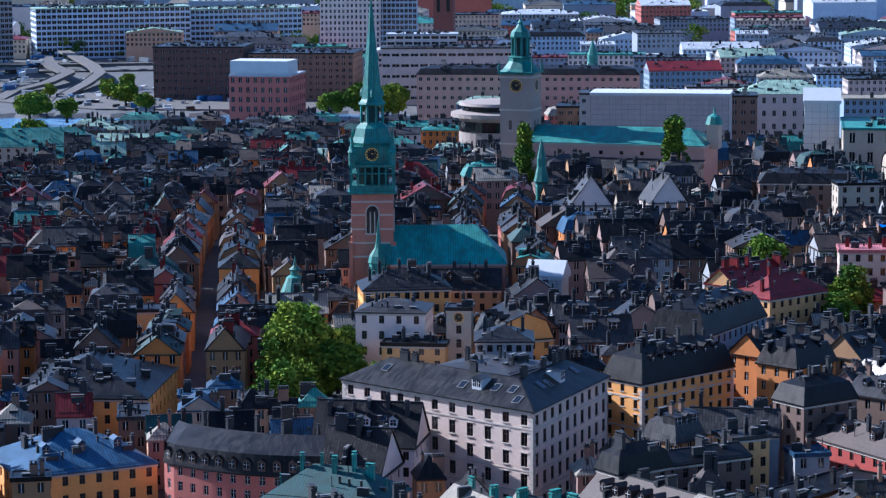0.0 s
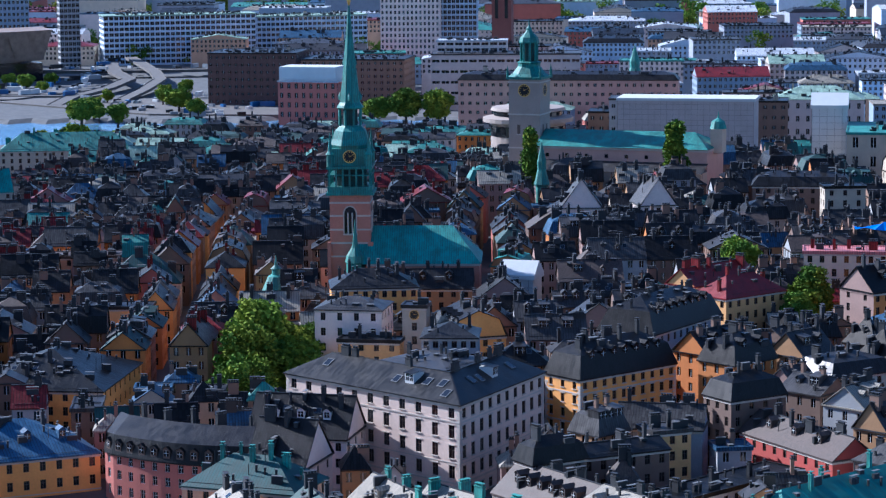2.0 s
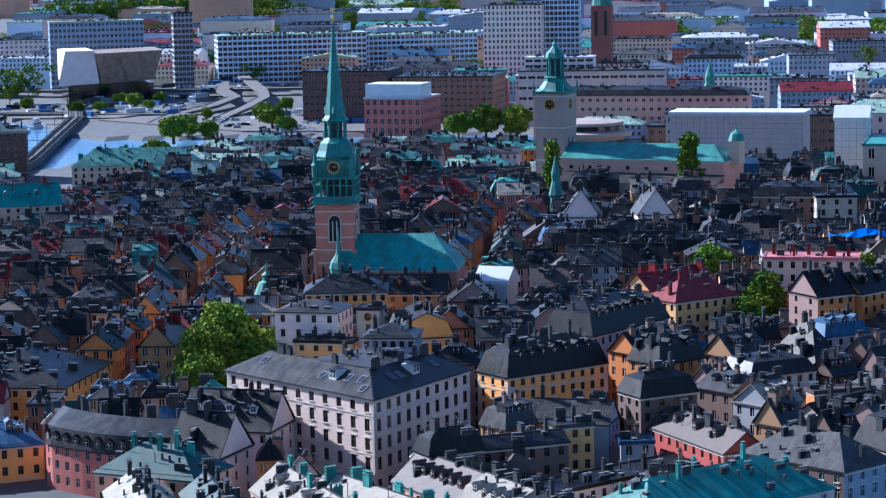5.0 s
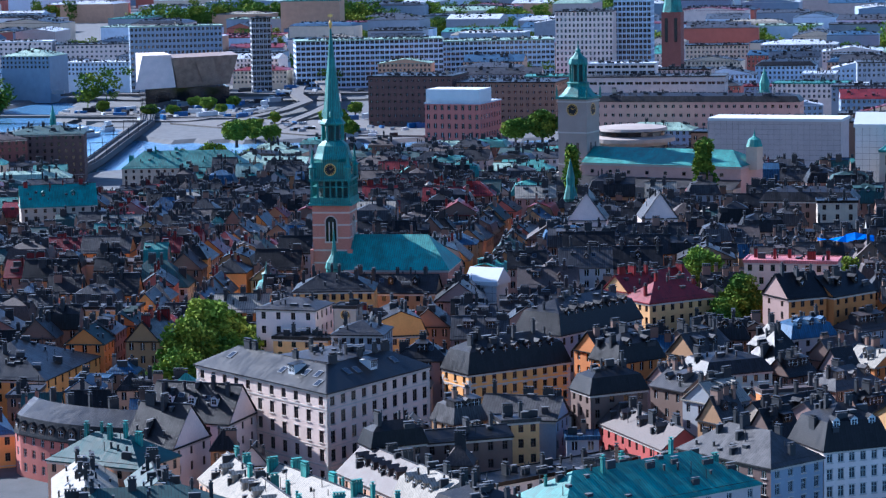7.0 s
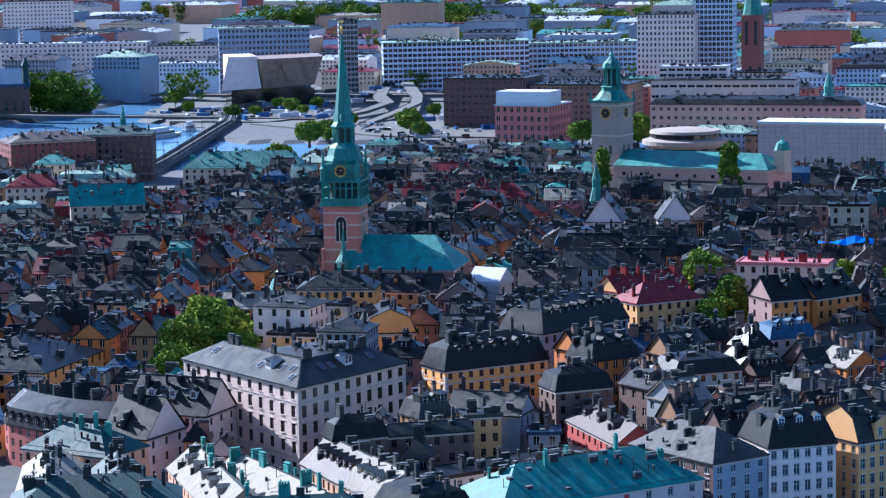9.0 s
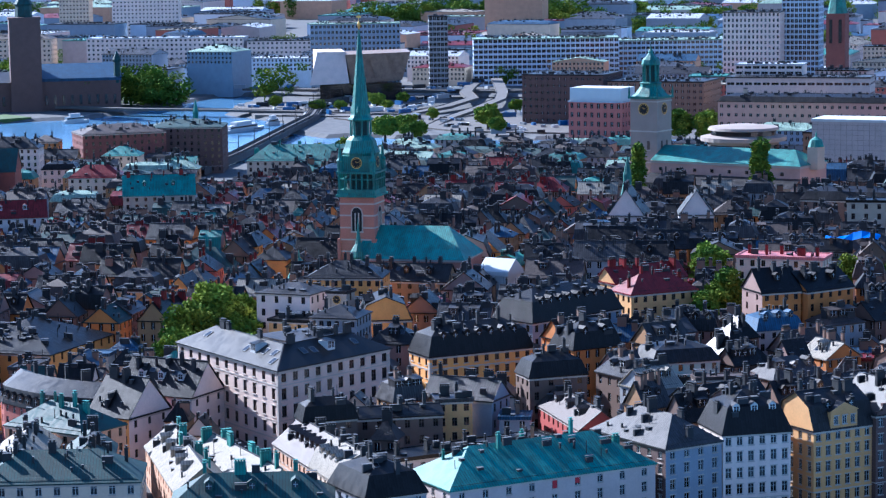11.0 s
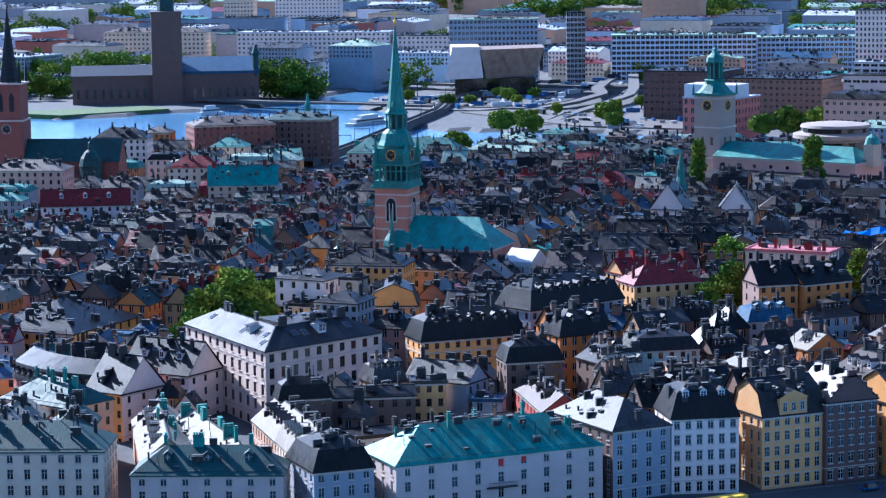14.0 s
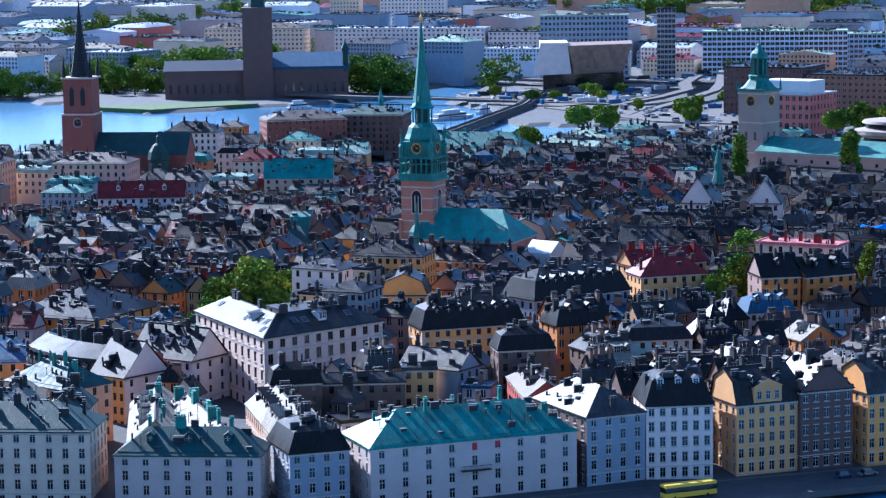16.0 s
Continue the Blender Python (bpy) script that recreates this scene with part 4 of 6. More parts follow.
house(48.0, -240.5, 4, 15, 13, 18.0, 6.0, "mansard", "pale grey", "dark grey sheet-metal", cols=6, side=3, floors=5, chimneys=3, dormers=3, **H1)

# ---- behind the waterfront ----
house(-92.5, -199.0, 2, 42, 9, 13.6, 0.4, "flat", "pale grey", "black sheet-metal", base=3, cols=14, side=3, win=(1.2, 1.6), chimneys=5,
      label="low white courtyard wing with flat black roof")
house(-92.0, -175.5, -17, 22, 9, 18.6, 1.8, "gable_u", "umber", "black sheet-metal", base=4, cols=7, side=3, chimneys=4, label="dark courtyard building with long low black roof")
house(-102.5, -177.5, -10, 12, 6.5, 19.6, 4.6, "mansard", "umber", "black sheet-metal", base=4, cols=3, side=2, chimneys=2, label="black-clad attic block above courtyard roofs")
house(-43.5, -173.0, -10, 14, 9, 22.6, 5.0, "mansard", "umber", "black sheet-metal", base=4, cols=4, side=3, chimneys=2, label="dark house with steep black boxed roof")
house(-69.5, -176.5, -20, 8, 7, 20.4, 0.4, "flat", "yellow", "grey sheet-metal", base=4, cols=3, side=2, chimneys=2, label="small yellow flat-roofed stair house")
house(-65.0, -162.0, -54, 17, 10, 18.8, 4.2, "gable_u", "pale blue", "grey sheet-metal", base=4, cols=0, side=3, chimneys=3, sky=0,
      label="pale blue gabled house with grey ridged roof")
house(-49.5, -204.0, -14, 10, 31, 16.4, 4.0, "gable_v", "red", "brown tiled", base=3, cols=0, side=9, chimneys=4, dormers=3, label="red plastered house with brown roof and dormers")
house(-7.5, -169.0, -12, 17, 13, 21.8, 4.2, "mansard", "pale green", "dark grey sheet-metal", base=6, cols=6, side=4, chimneys=3, label="pale green house with grey flat-topped mansard roof")
house(15.0, -167.0, 4, 14, 14, 18.2, 9.6, "hip", "orange", "black sheet-metal", base=6, cols=5, side=4, chimneys=3, label="orange house with steep black pyramid roof")
house(-9.5, -190.0, -20, 14, 4.0, 21.4, 0.4, "flat", "orange", "brown tiled", base=4, cols=0, side=0, chimneys=2, label="blank orange fire wall beside courtyard")
house(-20.0, -205.0, 4, 22, 12, 17.5, 4.5, "gable_u", "sand", "black sheet-metal", base=3, cols=7, side=4, chimneys=4, dormers=3)
house(6.0, -212.0, 0, 20, 12, 18.0, 4.6, "gable_u", "peach", "grey sheet-metal", base=3, cols=6, side=4, chimneys=5, dormers=3, sky=2)
house(28.0, -216.0, 4, 20, 14, 19.0, 4.5, "gable_v", "white", "brown tiled", base=3, cols=6, side=4, chimneys=5, dormers=3, sky=2)

# the white palace with two street fronts
def band(s, p, q, z0, z1, out, mi=1):
    """A moulding along the wall from p to q, standing out from its face."""
    t = (q - p).normalized()
    n = Vector((t.y, -t.x)) * out
    a, b, c, d = p, q, q + n, p + n
    s.poly([(d.x, d.y, z0), (c.x, c.y, z0), (c.x, c.y, z1), (d.x, d.y, z1)], mi)
    s.poly([(d.x, d.y, z1), (c.x, c.y, z1), (b.x, b.y, z1), (a.x, a.y, z1)], mi)
    s.poly([(a.x, a.y, z0), (b.x, b.y, z0), (c.x, c.y, z0), (d.x, d.y, z0)], mi)
    s.poly([(a.x, a.y, z0), (d.x, d.y, z0), (d.x, d.y, z1), (a.x, a.y, z1)], mi)
    s.poly([(c.x, c.y, z0), (b.x, b.y, z0), (b.x, b.y, z1), (c.x, c.y, z1)], mi)


def palace():
    """Two street wings that meet in a mitred corner, under one folded metal roof."""
    base, e, H, D = 6.0, 19.9, 4.2, 13.6
    A, C, R = Vector((-98.9, -100.3)), Vector((-95.5, -149.8)), Vector((-60.3, -136.6))
    top = root("palace", 0, 0, base, 0, "white stuccoed corner palace with folded dark metal roof", "palace", "houses of the old town")
    tl, tf = (A - C).normalized(), (R - C).normalized()
    nl, nf = Vector((tl.y, -tl.x)), Vector((-tf.y, tf.x))
    half = math.acos(max(-1, min(1, tl.dot(tf)))) / 2
    bis = (tl + tf).normalized()

    def corners(o):
        """The outline, grown by o: corner, right end, its back, inner corner, back of the left end, left end."""
        c, i = C - bis * o / math.sin(half), C + bis * (D + o) / math.sin(half)
        return [c, R + tf * o - nf * o, R + tf * o + nf * (D + o), i, A + tl * o + nl * (D + o), A + tl * o - nl * o]

    c, r, rb, i, ab, a = corners(0)
    for org, ang, w in ((c + nl * 0.2, math.degrees(math.atan2(tf.y, tf.x)), (R - C).length), (ab, math.degrees(math.atan2(-tl.y, -tl.x)), (A - C).length)):
        reserve(org.x, org.y, ang, w, D)
    ws, wins = Shape(), []
    fl = e / 5
    rows = [(k * fl + fl * 0.26, k * fl + fl * 0.26 + (2.6 if 0 < k < 4 else 2.0)) for k in range(5)]
    for p, q, n in ((a, c, 11), (c, r, 10), (r, rb, 4), (rb, i, 0), (i, ab, 0), (ab, a, 3)):
        du, ln = (q - p).normalized(), (q - p).length
        wins += [(g, du, u, v) for g, u, v in facade(ws, (p.x, p.y), (du.x, du.y), ln, -3.0, e, spans(ln, n, 1.6), rows, 0.2)]
    for p, q in ((a, c), (c, r), (r, rb)):
        for z, h, o in ((fl, 0.35, 0.16), (fl * 2 + 0.1, 0.22, 0.1), (fl * 4 + 0.2, 0.3, 0.14), (e - 0.85, 0.5, 0.3), (e - 0.35, 0.3, 0.5)):
            band(ws, p, q, z, z + h, o)
        for k in range(int((e - 1.2) / 0.62)):
            g = 1.1 if k % 2 else 0.7
            t = (q - p).normalized()
            band(ws, p, p + t * g, k * 0.62 + 0.03, k * 0.62 + 0.59, 0.07)
            band(ws, q - t * g, q, k * 0.62 + 0.03, k * 0.62 + 0.59, 0.07)
    part("wall", ws, [WALL["warm white"], TRIM], top, "warm white stucco with stone bands and corner stones")
    c, r, rb, i, ab, a = corners(0.55)
    hw = D / 2 + 0.55
    m, ra, rr = (c + i) / 2, (a + ab) / 2 - tl * hw, (r + rb) / 2 - tf * hw
    rs = Shape()

    def face(pts):
        rs.poly([(p.x, p.y, z) for p, z in pts])

    for pts in (((a, e), (c, e), (m, e + H), (ra, e + H)), ((c, e), (r, e), (rr, e + H), (m, e + H)), ((i, e), (ab, e), (ra, e + H), (m, e + H)),
                ((rb, e), (i, e), (m, e + H), (rr, e + H)), ((ab, e), (a, e), (ra, e + H)), ((r, e), (rb, e), (rr, e + H))):
        face(pts)
    ring = [c, r, rb, i, ab, a]
    for p, q in zip(ring, ring[1:] + ring[:1]):
        face(((p, e - 0.25), (q, e - 0.25), (q, e), (p, e)))
    for p, q in ((ra, m), (m, rr), (c, m)):  # ridge rolls
        z0 = e if p is c else e + H
        t = (q - p).normalized() * 0.14
        n = Vector((-t.y, t.x))
        face(((p - n, z0 + 0.12), (p + n, z0 + 0.12), (q + n, e + H + 0.12), (q - n, e + H + 0.12)))
    part("roof", rs, [ROOF["dark grey sheet-metal"]], top, "dark folded sheet-metal roof")
    for p, du, u, v in wins:
        put("window", window_mesh(u, v, 1), top, Matrix(((du.x, -du.y, 0, p[0]), (du.y, du.x, 0, p[1]), (0, 0, 1, p[2]), (0, 0, 0, 1))))
    slope = H / hw

    def on_roof(p, t, n, along, up):
        """A place on a slope: along the eave from p, and up it from the eave."""
        q = p + t * along + n * up
        z = e + slope * up
        side = Vector((t.x, t.y, 0))
        rise = Vector((n.x, n.y, slope)).normalized()
        nrm = side.cross(rise)
        return Matrix(((side.x, rise.x, nrm.x, q.x), (side.y, rise.y, nrm.y, q.y), (side.z, rise.z, nrm.z, z), (0, 0, 0, 1)))

    for along, up, p, t, n in ((9, 4.6, a, -tl, nl), (30, 3.6, a, -tl, nl), (38, 4.2, a, -tl, nl), (42, 4.4, a, -tl, nl), (45, 2.2, a, -tl, nl), (13, 4.3, c, tf, nf), (16, 4.0, c, tf, nf), (30, 4.2, c, tf, nf)):
        put("skylight", skylight_data(), top, on_roof(p, t, n, along, up) @ Matrix.Scale(1.45, 4))
    for along, up, p, t, n in ((34, 3.0, a, -tl, nl), (21, 3.0, c, tf, nf)):
        q = p + t * along + n * up
        put("dormer", dormer_data(ROOF["dark grey sheet-metal"], FRAME_W, 1), top, Matrix.Translation((q.x, q.y, e + slope * up + 0.2)) @ Matrix.Rotation(math.atan2(t.y, t.x), 4, "Z"))
    for k, (p, q, f) in enumerate(((ra, m, 0.12), (ra, m, 0.2), (ra, m, 0.66), (m, rr, 0.1), (m, rr, 0.55), (m, rr, 0.8), (m, rr, 0.98))):
        g = p.lerp(q, f)
        put("chimney", chimney_data((3, 1, 1, 3, 1, 0, 3)[k], "dark"), top, Matrix.Translation((g.x, g.y, e + H - 0.5)) @ Matrix.Rotation(math.atan2((q - p).y, (q - p).x), 4, "Z"))


palace()
house(-79.5, -128.0, 10, 16, 18, 27.6, 1.2, "hip", "white", "grey sheet-metal", base=7, cols=4, side=4, chimneys=3, label="white palace rear wing with pale shining roof")
house(-49.5, -136.4, -2.0, 28, 11, 22.7, 7.0, "mansard", "ochre", "black sheet-metal", base=7, cols=10, side=3, floors=5, style=1, chimneys=6, dormers=7,
      label="ochre house with black mansard roof and dormers")
house(-129.2, -143.8, 30.7, 15.3, 11.5, 17.5, 8.0, "gable_v", "white", "black sheet-metal", base=4, cols=3, side=5, chimneys=3, sky=0, left_wall="ochre", label="white-gabled house with yellow front and steep dark roof")
house(-108.9, -131.6, 35, 14.2, 20, 18.2, 7.4, "gable_v", "white", "black sheet-metal", base=5, cols=3, side=6, chimneys=4, dormers=3, sky=2, label="white gabled house with dormers and black roof")
house(-166.5, -86.3, -18, 26.5, 24, 14.8, 5.8, "hip", "ochre", "blue-grey sheet-metal", base=4, cols=8, side=6, chimneys=4, dormers=3, label="ochre house with broad blue-grey hipped roof")
house(-136.5, -36.9, -49, 30, 34, 18.6, 6.4, "hip", "ochre", "black sheet-metal", base=6, cols=9, side=8, chimneys=5, sky=6, dormers=0, label="ochre house with broad dark hipped roof and skylights")
house(-60.5, -62.0, -52, 15.5, 13, 30.2, 2.2, "hip", "white", "grey sheet-metal", base=9, cols=4, side=4, floors=6, chimneys=2, label="tall white house with low grey hipped roof")
house(-61.5, -71.5, -52, 14, 5, 24.2, 1.0, "flat", "yellow", "dark grey sheet-metal", base=9, cols=4, side=1, chimneys=2, label="yellow annex below tall white house")
house(-47.6, -77.5, -50, 5.5, 5.5, 31.0, 0.4, "flat", "sand", "dark grey sheet-metal", base=9, cols=1, side=1, chimneys=1, label="sand coloured clock tower house")
house(-65.7, -104.7, -45, 12, 12, 29.6, 2.6, "hip", "grey", "dark grey sheet-metal", base=8, cols=6, side=5, chimneys=2, label="dark house with glazed attic and low roof")
house(-44.5, -90.5, -24, 13, 14, 25.0, 6.0, "gambrel_v", "ochre", "dark grey sheet-metal", base=9, cols=4, side=4, chimneys=3, dormers=3, label="ochre house with gambrel gable and dormers")
house(-32.6, -34.0, -37, 21, 14, 28.6, 4.0, "hip", "ochre", "dark grey sheet-metal", base=9, cols=9, side=5, chimneys=6, label="ochre house with dark hipped roof below church")
house(-9.0, -21.5, -44, 25, 11, 24.6, 4.4, "gable_u", "dull ochre", "dark grey sheet-metal", base=9, cols=8, side=3, chimneys=5, sky=2, dormers=3, label="dull ochre house with dark ridged roof beside church")
house(24.5, -110.5, -3, 20, 11, 28.4, 4.4, "hip", "yellow", "dull red sheet-metal", base=9, cols=7, side=4, chimneys=5, tone="red", label="yellow house with dull red hipped roof")
house(28.0, -97.5, 4, 24, 9, 29.4, 4.0, "gable_u", "yellow", "dull red sheet-metal", base=10, cols=7, side=3, chimneys=6, tone="red", label="yellow house with long dull red roof")
house(-12.0, -121.5, 15, 33, 14, 25.6, 7.4, "mansard", "pale blue", "black sheet-metal", base=8, cols=11, side=4, chimneys=5, dormers=8, label="pale blue house under tall black mansard with dormers")
house(48.6, -135.0, -10, 11, 12, 29.8, 5.6, "gable_u", "orange", "black sheet-metal", base=8, cols=4, side=2, chimneys=3, dormers=1, left_wall="dull pink", label="orange house with dull pink gable and black roof")
house(60.5, -138.5, 6, 16, 12, 29.6, 4.6, "gable_u", "orange", "black sheet-metal", base=8, cols=5, side=2, chimneys=3, dormers=2, label="orange house with black roof and dormers")
house(38.0, -147.5, -8, 13, 9, 22.6, 4.4, "mansard", "pale grey", "blue-grey sheet-metal", base=7, cols=4, side=2, chimneys=1, dormers=3, label="pale house with light blue metal mansard")
house(66.0, -99.0, -50, 24, 10, 34.0, 0.4, "flat", "cream", "pink sheet-metal", base=10, cols=8, side=3, chimneys=5, tone="red", label="cream house with pink flat metal roof")
house(104.0, 26.0, -42, 12, 12, 31.0, 8.6, "gable_v", "white", "grey sheet-metal", base=11, cols=3, side=3, chimneys=3, label="white house with tall rounded gable")
house(121.0, 10.0, -32, 11, 12, 31.5, 8.0, "gable_v", "white", "grey sheet-metal", base=11, cols=3, side=3, chimneys=2, label="white house with steep gable and pale roof")
house(157.0, -30.0, -40, 12, 8, 37.0, 0.4, "flat", "sand", "black sheet-metal", base=11, cols=3, side=2, chimneys=2, label="small sand flat-roofed house above roofs")
house(166.0, 6.0, -50, 30, 14, 34.0, 4.0, "mansard", "brown", "dark grey sheet-metal", base=12, cols=9, side=4, chimneys=6, label="brown house with dark mansard roof")
house(29.0, 0.0, -32, 14, 14, 26.0, 6.6, "gambrel_v", "pink", "black sheet-metal", base=11, cols=3, side=4, chimneys=3, label="pink gambrel-gabled house behind church")
house(-34.0, 61.0, -38, 20, 14, 19.5, 7.0, "hip", "grey", "dark green copper", base=9, cols=6, side=4, chimneys=4, label="grey house with dark green hipped roof")
house(-31.0, 99.0, -38, 23, 10, 22.4, 0.4, "flat", "peach", "brown tiled", base=9, cols=4, side=2, chimneys=4, label="peach house with flat roof terrace")
house(-80.0, 54.0, -32, 20, 12, 18.4, 3.6, "gable_u", "pink", "black sheet-metal", base=8, cols=2, side=2, chimneys=4, label="pink house with low dark roof")
house(-68.5, 18.4, -42, 16, 8, 21.8, 0.4, "flat", "yellow", "dark grey sheet-metal", base=9, cols=2, side=1, chimneys=3, label="yellow blank gable wall among roofs")


def round_house():
    """The red corner house with its bowed front."""
    top = root("town_house", 0, 0, 4, 0, "red house with bowed front and grey metal mansard", "house", "houses of the old town")
    pts = [Vector((-143.5, -99.5))]
    a0, a1, n = Vector((-144.0, -103.0)), Vector((-127.5, -134.5)), 12
    out = Vector((-0.88, -0.47))
    for k in range(n + 1):
        f = k / n
        pts.append(a0.lerp(a1, f) + out * 3.6 * math.sin(math.pi * f))
    inn = Vector((0.88, 0.47))
    back = [p + inn * 14 for p in reversed(pts)]
    reserve(-139, -133, 62, 34, 1)
    for q in (-137, -131, -126):
        reserve(q, -130 + (q + 137) * 0.5, 62, 32, 2)
    ws, rs = Shape(), Shape()
    e, z1, z2 = 12.4, 16.0, 18.6
    wins = []
    for p, q in zip(pts, pts[1:]):
        du = (q - p).normalized()
        ln = (q - p).length
        got = facade(ws, (p.x, p.y), (du.x, du.y), ln, -3, e, spans(ln, 1, 1.2), [(1.0, 2.8), (4.2, 6.1), (7.4, 9.2), (10.3, 11.9)])
        wins += [(g, du, a, b) for g, a, b in got]
    for p, q in ((pts[-1], back[0]), (back[-1], pts[0])):
        ws.poly([(p.x, p.y, -3), (q.x, q.y, -3), (q.x, q.y, z1), ((p.x + q.x) / 2, (p.y + q.y) / 2, z2 - 0.2), (p.x, p.y, z1)])
    for p, q in zip(back, back[1:]):
        ws.poly([(p.x, p.y, -3), (q.x, q.y, -3), (q.x, q.y, z1), (p.x, p.y, z1)])
    dorm = []
    for k, (p, q) in enumerate(zip(pts, pts[1:])):
        line = [(-0.45, e - 0.3), (-0.45, e), (0.7, z1), (7.2, z2), (14.3, z1)]
        for j, ((oa, za), (ob, zb)) in enumerate(zip(line, line[1:])):
            pa, qa, pb, qb = p + inn * oa, q + inn * oa, p + inn * ob, q + inn * ob
            rs.poly([(pa.x, pa.y, za), (qa.x, qa.y, za), (qb.x, qb.y, zb), (pb.x, pb.y, zb)], 1 if j == 1 else 0)
        dorm.append(((p + q) / 2 - inn * 0.25, math.atan2((q - p).y, (q - p).x)))
    part("wall", ws, [WALL["rose"]], top)
    part("roof", rs, [ROOF["dark grey sheet-metal"], ROOF["black sheet-metal"]], top, "grey metal roof with black mansard skirt")
    for p, du, a, b in wins:
        put("window", window_mesh(a, b, 2), top, Matrix(((du.x, -du.y, 0, p[0]), (du.y, du.x, 0, p[1]), (0, 0, 1, p[2]), (0, 0, 0, 1))))
    for p, a in dorm:
        put("dormer", dormer_data(ROOF["black sheet-metal"], FRAME_D, 0), top, Matrix.Translation((p.x, p.y, e + 0.7)) @ Matrix.Rotation(a, 4, "Z"))
    for k in range(5):
        p = pts[2 + 2 * k] + inn * 9
        put("chimney", chimney_data(k % 5, "dark"), top, Matrix.Translation((p.x, p.y, z2 - 0.4)))


round_house()

# pedimented wall dormer on the yellow quayside house
yd = Shape()
yd.box(4.2, -0.3, 16.3, 11.2, 3.5, 20.2, 0)
yd.poly([(3.8, -0.5, 20.2), (11.6, -0.5, 20.2), (7.7, -0.5, 22.0)], 0)
yd.poly([(3.8, -0.5, 20.2), (7.7, -0.5, 22.0), (7.7, 4.5, 22.0), (3.8, 4.5, 20.2)], 1)
yd.poly([(7.7, -0.5, 22.0), (11.6, -0.5, 20.2), (11.6, 4.5, 20.2), (7.7, 4.5, 22.0)], 1)
yellow = [o for o in scene.objects if o.get("label", "").startswith("yellow quayside house")][0]
part("wall_dormer", yd, [WALL["yellow"], ROOF["dark grey sheet-metal"]], yellow, "yellow pedimented wall dormer")
for k in range(3):
    put("window", window_mesh(1.1, 1.8, 3), yellow, Matrix.Translation((5.0 + k * 2.2, -0.33, 17.4)))

# red blinds and an iron balcony on the long quayside palace
quay = [o for o in scene.objects if o.get("label", "").startswith("long pale grey quayside")][0]
BLIND = mat("red blind", (0.45, 0.03, 0.04), 0.8, var=0.15)
for k, drop in ((4, 1.0), (5, 0.75)):
    bl = Shape()
    u = (k + 0.5) * 48 / 9
    bl.box(u - 0.52, 0.12, 10.05 + 2.95 - 2.05 * drop, u + 0.52, 0.15, 13.0 - 0.1)
    part("blind", bl, [BLIND], quay, "red window blind")
bc = Shape()
u = 4.5 * 48 / 9
bc.box(u - 3.4, -1.2, 6.55, u + 3.4, 0.0, 6.75)
for k in range(18):
    bc.box(u - 3.4 + k * 0.396, -1.2, 6.75, u - 3.36 + k * 0.396, -1.16, 7.7)
bc.box(u - 3.4, -1.22, 7.7, u + 3.4, -1.14, 7.78)
part("balcony", bc, [IRON], quay, "black iron balcony")

# stepped gable on the dark brick house
sg = Shape()
for k, (hw, z) in enumerate(((6.7, 20.8), (5.2, 22.4), (3.8, 24.0), (2.4, 25.6), (1.2, 26.8))):
    sg.box(6.7 - hw, -0.35, (19.9 if k == 0 else z - 1.6) - 1.5, 6.7 + hw, 0.35, z - 1.5)
gable_house = [o for o in scene.objects if o.get("label", "").startswith("dark brick quayside")][0]
part("stepped_gable", sg, [WALL["brick brown"]], gable_house)
ck = [o for o in scene.objects if o.get("label", "").startswith("sand coloured clock tower")][0]
clock_face(ck, 2.75, -0.02, 20.2, 1.15, 0)


def cupola():
    x, y = -11.5, 15.0
    reserve(x - 5, y - 5, 0, 10, 10)
    top = root("turret_house", x, y, ground_z(x, y), 0, "round house with small green copper cupola", "turret")
    s = Shape()
    s.frustum((0, 0), 12, [(-2, 3.6), (9, 3.6), (9.2, 4.0)], 0)
    part("wall", s, [WALL["sand"]], top)
    c = Shape()
    c.frustum((0, 0), 12, [(9.2, 4.1), (11.5, 3.1), (13.5, 2.2), (14.0, 1.2), (15.2, 1.1), (15.5, 1.5), (16.4, 0.5), (19.0, 0.05)], 0)
    part("cupola", c, [COPPER], top)


cupola()
house(30.0, 261.0, -22, 28, 14, 21.5, 7.6, "gable_u", "sand", "green copper", base=3, cols=8, side=4, chimneys=4, tone="red", dormers=2, label="sand house with steep green copper roof")
house(-44.0, 243.0, -18, 34, 12, 19.0, 6.0, "gable_u", "white", "dull red sheet-metal", base=3, cols=11, side=4, chimneys=3, dormers=3, label="white house with stepped gable and red roof")
house(152.0, 414.0, -37, 56, 18, 17.0, 7.0, "hip", "sand", "green copper", base=2, cols=16, side=5, chimneys=6, tone="copper", label="long palace with green copper hipped roof")
IS = dict(base=2.0, group="houses on the islet")
house(50.8, 378.0, -29, 24, 14, 18.0, 5.0, "hip", "cream", "dull red sheet-metal", cols=7, side=4, chimneys=4, label="cream house with brownish red hipped roof", **IS)
house(-82.0, 390.0, -29, 30, 20, 22.0, 4.0, "hip", "peach", "brown tiled", cols=9, side=5, chimneys=5, **IS)
house(-36.0, 364.0, -29, 34, 22, 22.0, 4.0, "hip", "pink", "brown tiled", cols=10, side=6, chimneys=6, **IS)
house(44.5, 477.0, -30, 27, 15, 24.0, 5.0, "hip", "white", "dark grey sheet-metal", cols=9, side=4, chimneys=5, **IS)
house(84.0, 521.0, -30, 14, 13, 22.0, 3.0, "hip", "orange", "brown tiled", cols=5, side=4, chimneys=2, **IS)
house(102.0, 470.0, -30, 18, 14, 18.0, 4.0, "hip", "cream", "green copper", cols=5, side=4, chimneys=3, **IS)
